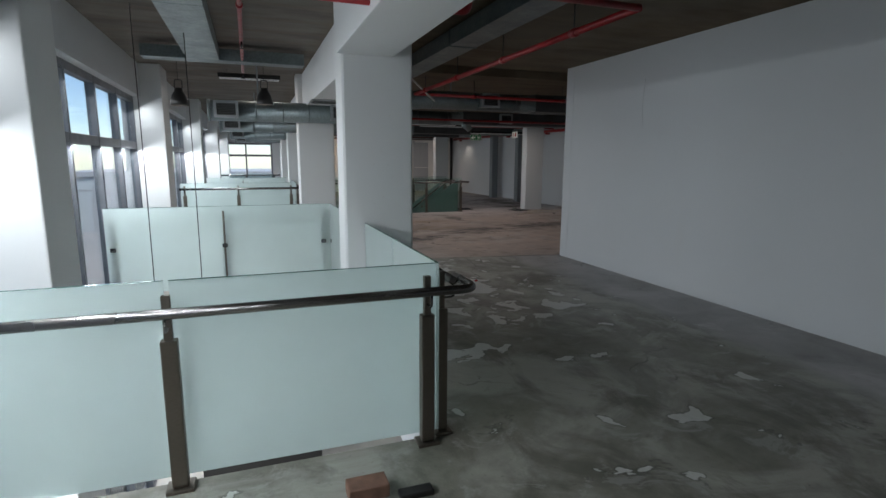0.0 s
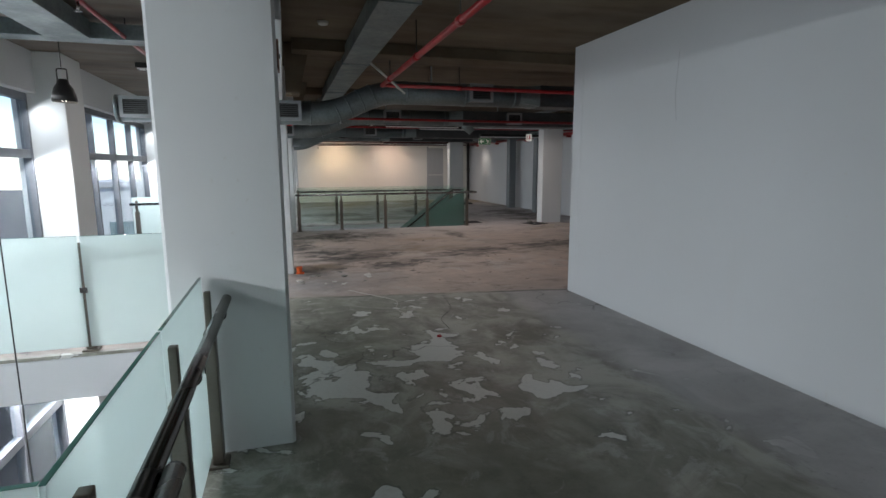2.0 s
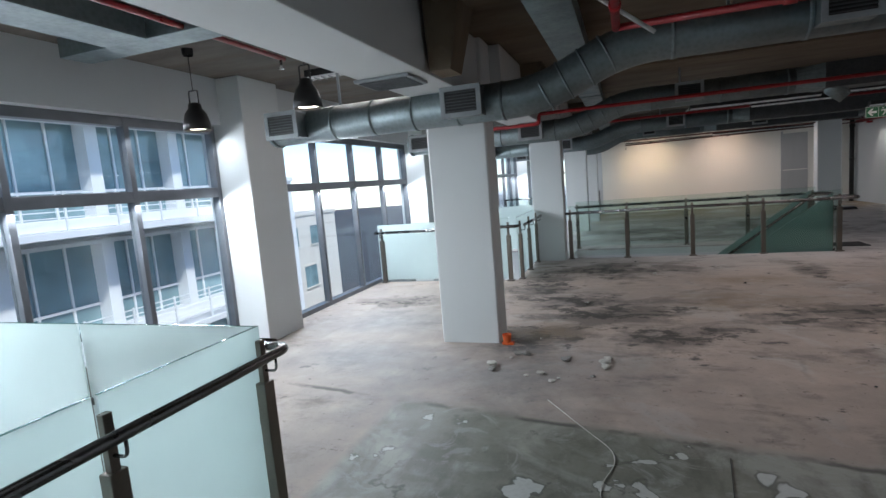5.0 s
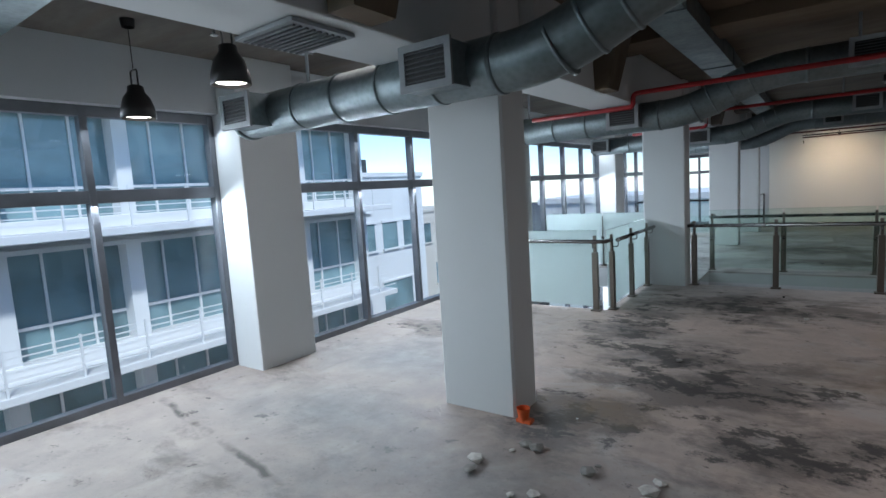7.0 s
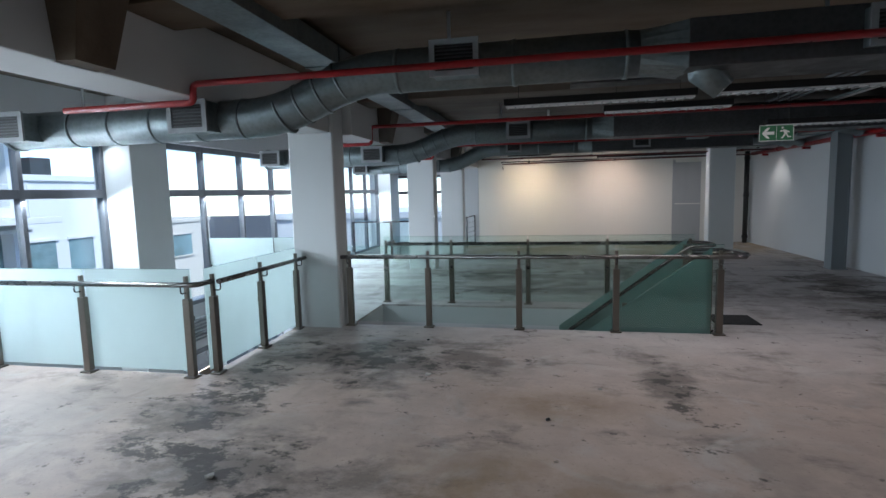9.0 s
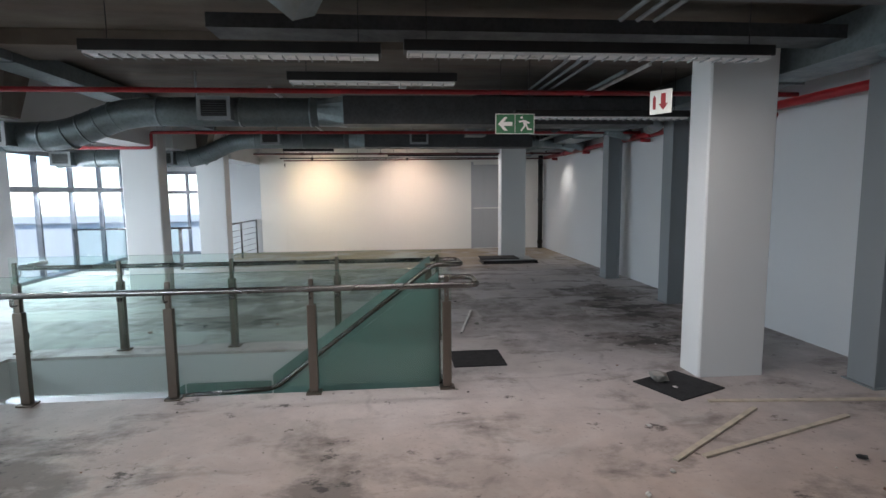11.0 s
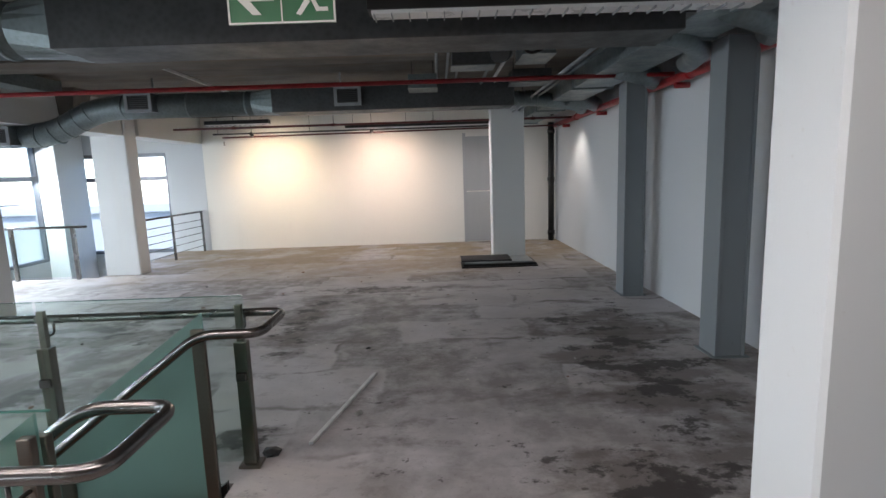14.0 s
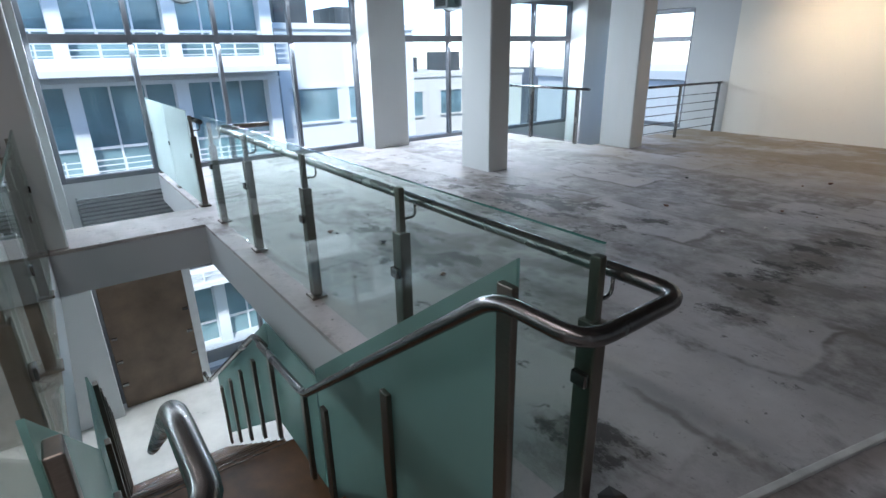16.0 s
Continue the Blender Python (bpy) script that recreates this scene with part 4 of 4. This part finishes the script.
red_pipe("red painted sprinkler pipe running along ceiling", [(2.8, 3.4, 2.76), (2.8, 9.05, 2.76)], 0.03)
red_pipe("red painted sprinkler pipe looping under beam", [(0.3, 3.4, 2.60), (1.42, 3.4, 2.60), (1.42, 3.4, 2.76), (2.8, 3.4, 2.76)], 0.026)
for y, z in ((9.05, 2.76), (12.72, 2.62), (16.55, 2.73), (20.25, 2.73)):
    s = 0.03 * (y - 9)
    red_pipe("red painted sprinkler pipe crossing hall below beam", [(0.35 + s, y, 2.48), (1.55 + s, y, 2.48), (1.55 + s, y, z), (10.25, y, z)] if y > 10 else [(2.8, y, z), (10.25, y, z)], 0.026)
red_pipe("thick red sprinkler main along white wall", [(10.26, 8, 2.66), (10.22, 26.2, 2.66)], 0.05)
for y in (9.2, 12.9, 17.0, 20.1, 23.0, 25.4):
    solid("pipe_bracket", T([(10.2, y, 2.58), (10.36, y, 2.58)], 0.035, 6), RED, "red pipe bracket on white wall", "bracket", "pipe brackets")
red_pipe("thin red sprinkler pipe above first void", [(0.0, -2, 2.93), (0.0, 8.9, 2.93)], 0.02, [(0.0, 6.5, 2.92), (0.0, 8.85, 2.92)])
red_pipe("dark red pipe before end wall", [(2.4, 24.6, 2.68), (10.2, 24.6, 2.68)], 0.022, (), DARKRED)
red_pipe("dark red pipe close to end wall", [(2.9, 25.7, 2.58), (10.2, 25.7, 2.62)], 0.018, [(2.92, 25.7, 2.5)], DARKRED)
arm = solid("loose_conduit", T([(2.55, 8.6, 2.98), (3.05, 8.75, 2.62)], 0.016, 8), STRIP, "loose white conduit hanging from ceiling", "conduit")


# ---- lamps and signs ----
def pendant(x, y, z):
    p = thing("pendant_lamp", "black metal pendant lamp with bell shade", "lamp", "pendant lamps over first void", at=(x, y, z))
    part("shade", lathe(bmesh.new(), [(0.118, 0.0), (0.125, 0.005), (0.118, 0.07), (0.095, 0.15), (0.06, 0.2), (0.055, 0.24), (0.035, 0.25)], 0, 0), DARK, p, "black bell shade")
    part("bulb", lathe(bmesh.new(), [(0.0, 0.018), (0.1, 0.02), (0.105, 0.03), (0.0, 0.04)], 0, 0), BULB, p, "glowing white diffuser")
    part("yoke", T(rounded([(-0.05, 0, 0.24), (-0.05, 0, 0.36), (0.05, 0, 0.36), (0.05, 0, 0.24)], 0.02), 0.007, 8), DARK, p)
    part("cord", T([(0, 0, 0.36), (0, 0, CEIL - z)], 0.004, 6), DARK, p)
    part("rose", lathe(bmesh.new(), [(0.045, CEIL - z - 0.06), (0.05, CEIL - z - 0.02), (0.05, CEIL - z)], 0, 0), DARK, p)


pendant(-0.89, 8.72, 2.39)
pendant(0.29, 8.75, 2.45)


def strip_light(x0, x1, y, z, lit=True):
    p = thing("strip_light", "black fluorescent strip light with white louvre", "lamp", "strip lights", at=(x0, y, z))
    w = x1 - x0
    part("body", B(0, -0.07, 0.03, w, 0.07, 0.10, bevel=0.004), DARK, p)
    part("diffuser", B(0.02, -0.055, 0.012, w - 0.02, 0.055, 0.03), TUBE, p)
    n = int(w / 0.09)
    for i in range(n):
        part("louvre_blade", B(0.03 + i * (w - 0.06) / n, -0.06, 0.0, 0.036 + i * (w - 0.06) / n, 0.06, 0.012), LOUVRE, p)
    # lit: adds a weak fill lamp below the louvre, not the tube's own light
    if lit:
        fill_light = new("strip_fill", bpy.data.lights.new("strip_fill", "AREA"))
        fill_light.data.shape, fill_light.data.size, fill_light.data.size_y = "RECTANGLE", w - 0.06, 0.09
        fill_light.data.energy, fill_light.data.color = 3.3 * w, (1.0, 0.91, 0.87)
        fill_light.matrix_world = look((x0 + w / 2, y, z - 0.004), (x0 + w / 2, y, z - 1))
    for x in (0.15, w - 0.15):
        part("wire", T([(x, 0, 0.1), (x, 0, CEIL - z)], 0.003, 6), DARK, p)


for a in ((3.9, 5.8, 14.75, 2.6), (5.95, 8.5, 14.65, 2.6), (7.2, 9.2, 16.9, 2.5, False), (5.0, 6.42, 15.7, 2.62), (5.7, 8.95, 24.9, 2.6), (3.2, 4.4, 24.2, 2.68), (3.65, 6.1, 10.3, 2.72), (-0.4, 0.6, 9.9, 2.95), (5.46, 6.12, 18.2, 2.66, False)):
    strip_light(*a)
track = thing("track_rail", "thin black lighting track before end wall", "track", at=(2.9, 25.2, 2.6))
part("rail", B(0, 0, 0, 6.0, 0.04, 0.03), DARK, track)
for x in (0.1, 2.0, 4.0, 5.9):
    part("hanger", T([(x, 0.02, 0.03), (x, 0.02, CEIL - 2.6)], 0.004, 6), DARK, track)
for x, e, c in ((3.75, 64, (1.0, 0.74, 0.46)), (6.2, 47, (1.0, 0.73, 0.55))):
    lamp = new("spot_lamp", bpy.data.lights.new("spot_lamp", "SPOT"))
    lamp.data.energy, lamp.data.color, lamp.data.spot_size, lamp.data.spot_blend, lamp.data.shadow_soft_size = e, c, radians(96), 1.0, 0.12
    lamp.matrix_world = look((x, 25.0, 2.52), (x, 26.7, 1.75))
    h = thing("track_spot", "small black spotlight shining on end wall", "lamp", "track spots", at=(x, 25.22, 2.6))
    part("head", T([(0, -0.20, 0.0), (0, -0.12, -0.04)], 0.035, 14), DARK, h)
    part("arm", T([(0, 0, 0.01), (0, -0.14, -0.02)], 0.012, 8), DARK, h)
    part("stem", T([(0, -0.16, -0.02), (0, -0.16, CEIL - 2.6)], 0.005, 6), DARK, h)

lamp = new("spot_lamp", bpy.data.lights.new("spot_lamp", "SPOT"))
lamp.data.energy, lamp.data.color, lamp.data.spot_size, lamp.data.spot_blend, lamp.data.shadow_soft_size = 17, (1.0, 0.93, 0.84), radians(95), 0.9, 0.08
lamp.matrix_world = look((9.80, 24.55, 2.66), (10.36, 24.5, 1.1))
h = thing("wall_washer", "small black spotlight shining on side wall", "lamp", "track spots", at=(9.80, 24.55, 2.72))
part("head", T([(0, 0, 0.0), (-0.03, 0, 0.09)], 0.04, 14), DARK, h)
part("stem", T([(-0.02, 0, 0.08), (-0.02, 0, CEIL - 2.72)], 0.006, 6), DARK, h)
sign = thing("exit_sign", "green emergency exit sign with white arrow and figure", "sign", at=(6.82, 16.0, 2.25))
part("panel", B(0, 0, 0, 0.37, 0.012, 0.185, bevel=0.003), GREENSIGN, sign)
part("divider", B(0.183, -0.003, 0.004, 0.187, -0.001, 0.181), WHITESIGN, sign)
for a in ((0.0, 0.0, 0.37, 0.006), (0.0, 0.179, 0.37, 0.185), (0.0, 0.006, 0.006, 0.179), (0.364, 0.006, 0.37, 0.179)):
    part("border", B(a[0], -0.003, a[1], a[2], -0.001, a[3]), WHITESIGN, sign)


def flat(pts, y=-0.004, t=0.003):
    bm = bmesh.new()
    a = [bm.verts.new((x, y, z)) for x, z in pts]
    b = [bm.verts.new((x, y + t, z)) for x, z in pts]
    n = len(pts)
    for k in range(n):
        bm.faces.new((a[k], a[(k + 1) % n], b[(k + 1) % n], b[k]))
    bm.faces.new(a)
    bm.faces.new(b[::-1])
    return bm


part("arrow", flat([(0.025, 0.092), (0.085, 0.155), (0.115, 0.155), (0.078, 0.11), (0.16, 0.11), (0.16, 0.075), (0.078, 0.075), (0.115, 0.03), (0.085, 0.03)]), WHITESIGN, sign)
for pts in ([(0.232, 0.15), (0.25, 0.165), (0.262, 0.15), (0.25, 0.136)], [(0.255, 0.13), (0.29, 0.125), (0.3, 0.08), (0.27, 0.075)], [(0.22, 0.12), (0.262, 0.125), (0.26, 0.11), (0.225, 0.103)], [(0.29, 0.122), (0.325, 0.105), (0.32, 0.092), (0.288, 0.105)], [(0.27, 0.08), (0.285, 0.07), (0.25, 0.025), (0.235, 0.03)], [(0.285, 0.08), (0.3, 0.08), (0.315, 0.05), (0.345, 0.05), (0.345, 0.037), (0.305, 0.037)]):
    part("pictogram", flat(pts), WHITESIGN, sign)
for x in (0.05, 0.32):
    part("wire", T([(x, 0.006, 0.18), (x, 0.006, CEIL - 2.25)], 0.0025, 6), DARK, sign)
sign = thing("fire_sign", "white and red fire equipment sign hanging", "sign", at=(7.98, 15.33, 2.33))
sign.rotation_euler = (0, 0, radians(-58))
part("panel", B(0, 0, 0, 0.19, 0.012, 0.19, bevel=0.003), WHITESIGN, sign)
part("bottle", flat([(0.03, 0.04), (0.055, 0.04), (0.055, 0.13), (0.042, 0.15), (0.03, 0.13)]), RED, sign)
part("arrow", flat([(0.12, 0.03), (0.16, 0.08), (0.14, 0.08), (0.14, 0.16), (0.10, 0.16), (0.10, 0.08), (0.08, 0.08)]), RED, sign)
part("wire", T([(0.09, 0.006, 0.19), (0.09, 0.006, CEIL - 2.33)], 0.0025, 6), DARK, sign)


# ---- loose things on the floor ----
solid("rubber_mat", B(6.42, 16.03, 0.0, 6.95, 16.54, 0.012, bevel=0.003), RUBBER, "black square rubber mat at stair head", "mat", "rubber mats")
m2 = solid("rubber_mat", B(-0.28, -0.255, 0.0, 0.28, 0.255, 0.012, bevel=0.003), RUBBER, "black rubber mat beside white column", "mat", "rubber mats")
m2.matrix_basis = pose(8.33, 15.34, 0, 0, 0, 23.5)
stick = solid("plastic_strip", B(-0.016, 0, 0.0, 0.016, 1.2, 0.02, bevel=0.004), STRIP, "long white plastic strip on concrete floor", "strip")
stick.matrix_basis = pose(6.645, 17.26, 0, 0, 0, -13.6)
pile = thing("panel_stack", "stack of dark panels at foot of column", "panels", at=(7.9, 23.2, 0))
for k, (dx, dy, w) in enumerate(((0, 0, 1.35), (0.03, 0.04, 1.3), (0.02, 0.02, 1.3), (0.06, 0.03, 1.2), (0.0, 0.1, 0.9))):
    part("panel", B(dx, dy, 0.024 * k, dx + w, dy + 0.6, 0.024 * k + 0.022, bevel=0.003), DARK if k < 3 else LOUVRE if k == 3 else RUBBER, pile)
for px, py, L, rz in ((8.38, 14.97, 1.9, -95), (7.83, 14.13, 1.5, -72), (7.62, 14.1, 1.25, -56)):
    s = solid("wood_plank", B(-0.02, 0, 0.0, 0.02, L, 0.016, bevel=0.003), PLANK, "thin pale wooden plank lying on floor", "plank", "planks on floor")
    s.matrix_basis = pose(px, py, 0, 0, 0, rz)


def lump(name, x, y, size, material, label, category, group="", flatness=0.6, seed=0):
    rnd = random.Random(seed)
    bm = bmesh.new()
    bmesh.ops.create_icosphere(bm, subdivisions=1, radius=size)
    for v in bm.verts:
        v.co *= rnd.uniform(0.65, 1.25)
        v.co.z *= flatness
    low = min(v.co.z for v in bm.verts)
    for v in bm.verts:
        v.co += Vector((x, y, -low))
    return solid(name, bm, material, label, category, group)


lump("rubble", 8.18, 15.42, 0.09, RUBBLE, "chunk of grey rubble on rubber mat", "rubble", seed=2)
part_can = thing("orange_scrap", "crushed orange plastic scrap at column foot", "litter", at=(1.6, 9.97, 0))
part("cup", lathe(bmesh.new(), [(0.03, 0.0), (0.042, 0.06), (0.05, 0.11)], 0, 0, 14), ORANGE, part_can)
part("crushed_rim", B(-0.05, -0.03, 0.0, 0.07, 0.04, 0.03, bevel=0.008), ORANGE, part_can)
rnd = random.Random(5)
for k in range(16):
    lump("paper_scrap", 1.55 + rnd.random() * 1.1, 9.0 + rnd.random() * 0.7, 0.02 + rnd.random() * 0.045, SCRAP if k % 3 else RUBBLE, "small torn scrap of debris on floor", "litter", "floor scraps", 0.35, k)
for k in range(110):
    x, y = 1.8 + rnd.random() * 7.2, 8.3 + rnd.random() * 15
    if any(a - 0.1 < x < b + 0.1 and c - 0.1 < y < d + 0.1 for a, b, c, d in VOIDS) or 5.7 < x < 6.2:
        continue
    lump("rubble_crumb", x, y, 0.009 + rnd.random() ** 2 * 0.03, rnd.choice((RUBBLE, DARK, SCRAP, BRICK)), "small crumb of rubble on concrete floor", "litter", "floor crumbs", 0.45, 100 + k)
lump("tar_lump", 6.42, 17.17, 0.07, DARK, "black lump of tar at foot of railing post", "litter", flatness=0.3, seed=21)
lump("red_scrap", 2.83, 6.37, 0.03, RED, "small crumpled red scrap on floor", "litter", seed=9)
solid("brick", B(0.37, 2.28, 0.0, 0.57, 2.40, 0.07, bevel=0.008), BRICK, "broken brown brick near glass railing", "brick")
solid("dark_block", B(0.61, 2.22, 0.0, 0.78, 2.29, 0.03, bevel=0.006), DARK, "small black block on floor", "block")
wire = thing("loose_cable", "thin pale cable curling over floor", "cable")
part("cable", T(rounded([(2.2, 8.63, 0.005), (2.5, 8.2, 0.005), (2.74, 7.88, 0.005), (2.6, 7.45, 0.005), (2.8, 7.1, 0.005)], 0.2, 8), 0.0032, 6), SCRAP, wire)
wire = thing("loose_cable", "thin dark cable lying on floor", "cable")
part("cable", T(rounded([(3.34, 7.97, 0.004), (3.26, 7.32, 0.004), (3.0, 6.98, 0.004), (3.0, 6.62, 0.004)], 0.2, 8), 0.0024, 6), DARK, wire)

for x in (-0.54, -1.0):
    hc = thing("hanging_cable", "thin black cable hanging from ceiling into void", "cable", "hanging cables", at=(x, 6.13, 0))
    part("cable", T([(0, 0, CEIL), (0.005, 0, 1.5), (0.0, 0, -0.9)], 0.005, 6), DARK, hc)
    part("plug", T([(0, 0, -0.9), (0, 0, -0.98)], 0.016, 8), DARK, hc)
# storey below: doors seen down the stairwell
ld = tagged(new("door_2"), "dark brown glazed door on storey below", "door", kind="structure")
part("leaf", B(-1.34, 15.85, -3.6, -1.30, 17.0, -1.1, bevel=0.005), DOORWOOD, ld)
part("door_frame", B(-1.36, 17.0, -3.6, -1.28, 17.12, -1.0, bevel=0.005), RAILWHITE, ld)
for z in (-3.2, -2.8, -2.4):
    part("hinge", B(-1.30, 15.87, z, -1.27, 15.95, z + 0.04), STEEL, ld)
    part("latch", B(-1.30, 16.9, z + 0.2, -1.27, 16.98, z + 0.24), STEEL, ld)
lb = thing("reception_desk", "dark low desk on storey below", "desk", at=(-0.9, 8.2, -3.6))
part("front", B(0, 0, 0, 1.8, 0.06, 1.0, bevel=0.01), DARK, lb)
part("top", B(-0.05, -0.05, 1.0, 1.85, 0.6, 1.04, bevel=0.006), LOUVRE, lb)

# ---- outside ----
solid("ground", B(-300, -300, -9.2, 300, 300, -9.0), ASPHALT, "grey street and ground outside", "ground", kind="structure")


def office(x, y0, y1, z0, floors, label, wall, bay=2.6, storey=3.5, rail=True, depth=10):
    """A white office block whose long front looks towards +x."""
    h = thing("office_building", label, "building", "buildings across the street", at=(x, y0, z0))
    w, top = y1 - y0, floors * storey
    part("core", B(-depth, 0.0, 0, -0.5, w, top), BLUEGLASS, h, "blue green glazing")
    for f in range(floors + 1):
        part("floor_band", B(-0.55, -0.05, f * storey - 0.4, 0.25, w + 0.05, f * storey + 0.3, bevel=0.02), wall, h)
        part("ledge", B(0.25, -0.1, f * storey - 0.5, 0.5, w + 0.1, f * storey - 0.38), wall, h)
    n = int(w / bay)
    for i in range(n + 1):
        part("pilaster", B(-0.5, i * w / n - 0.2, 0.0, 0.1, i * w / n + 0.2, top), wall, h)
        if i < n:
            for f in range(floors):
                win = part("window", B(-0.44, i * w / n + 0.2, f * storey + 0.3, -0.40, (i + 1) * w / n - 0.2, (f + 1) * storey - 0.4), BLUEGLASS, h)
                for q in (0.33, 0.66):
                    part("mullion", B(-0.40, (i + q) * w / n - 0.03, f * storey + 0.3, -0.34, (i + q) * w / n + 0.03, (f + 1) * storey - 0.4), wall, win)
                part("spandrel", B(-0.40, i * w / n + 0.2, f * storey + 1.05, -0.33, (i + 1) * w / n - 0.2, f * storey + 1.13), wall, win)
    if rail:
        for f in range(1, floors):
            b = part("balcony", B(0.1, -0.2, f * storey - 0.2, 1.6, w + 0.2, f * storey, bevel=0.02), wall, h)
            for k in range(6):
                part("rail_bar", B(1.5, -0.2, f * storey + 0.18 + k * 0.16, 1.53, w + 0.2, f * storey + 0.21 + k * 0.16), RAILWHITE, b)
            for k in range(int(w / 1.5) + 1):
                part("rail_post", B(1.49, k * 1.5, f * storey, 1.54, k * 1.5 + 0.05, f * storey + 1.05), RAILWHITE, b)
    part("roof", B(-depth, -0.1, top, 0.3, w + 0.1, top + 0.9), wall, h)
    return h


office(-12.5, -14, 22.8, -9.2, 5, "white office block with balconies and blue windows", FACADE, 2.9)
# added block: its sunlit front whitens the view through the end window
ny = thing("end_window_backdrop", "added white block whose sunlit front brightens the end window", "building", "buildings across the street", at=(-9, 33, -9))
part("wall", B(0, 0, 0, 16, 8, 9.6), FACADE, ny)
part("parapet", B(-0.1, -0.1, 9.6, 16.1, 8.1, 9.9, bevel=0.02), FACADE, ny)
for k in range(4):
    w = part("window", B(1.5 + k * 3.6, -0.02, 6.2, 3.2 + k * 3.6, 0.06, 7.8), BLUEGLASS, ny)
    part("window_sill", B(1.4 + k * 3.6, -0.12, 6.1, 3.3 + k * 3.6, -0.02, 6.2), FACADE, w)


def low_block(x, y0, y1, z1, label, wall, openings, clutter=()):
    """A plain walled block with a few dark openings in its street front and plant on its roof."""
    h = thing("street_block", label, "building", "buildings across the street", at=(x, y0, -9.0))
    w, top = y1 - y0, z1 + 9.0
    part("wall", B(-9, 0, 0, 0, w, top), wall, h)
    part("parapet", B(-9.1, -0.1, top, 0.1, w + 0.1, top + 0.25, bevel=0.02), wall, h)
    for a, b, c, d in openings:
        win = part("window", B(-0.06, a, c + 9, 0.01, b, d + 9), BLUEGLASS, h)
        part("window_head", B(0.0, a - 0.08, d + 9, 0.09, b + 0.08, d + 9.1), wall, win)
        part("window_sill", B(0.0, a - 0.08, c + 8.9, 0.12, b + 0.08, c + 9), wall, win)
    for a, b, c in clutter:
        part("roof_plant", B(-5, a, top + 0.25, -2.5, b, top + 0.25 + c, bevel=0.03), GALVDARK, h)
    return h


low_block(-15.5, 24.2, 31.0, 2.6, "pale blue white building with blank upper wall", FACADE, ((0.5, 2.6, -1.2, 0.2), (3.2, 4.4, -1.2, 0.2), (4.9, 6.2, -1.2, 0.2), (0.8, 2.0, -4.6, -3.0), (3.0, 5.4, -4.6, -3.0)), ((1.0, 2.6, 1.4), (4.0, 5.0, 0.9)))
low_block(-20, 32.0, 43.0, 0.2, "cream low building with flat roof", FACADE2, ((1.0, 2.6, -2.0, -0.6), (4.0, 5.6, -2.0, -0.6), (7.2, 9.0, -2.0, -0.6), (2.2, 3.6, -5.2, -3.6), (6.0, 7.6, -5.2, -3.6)), ((2.0, 4.0, 0.9), (6.5, 7.5, 1.2)))
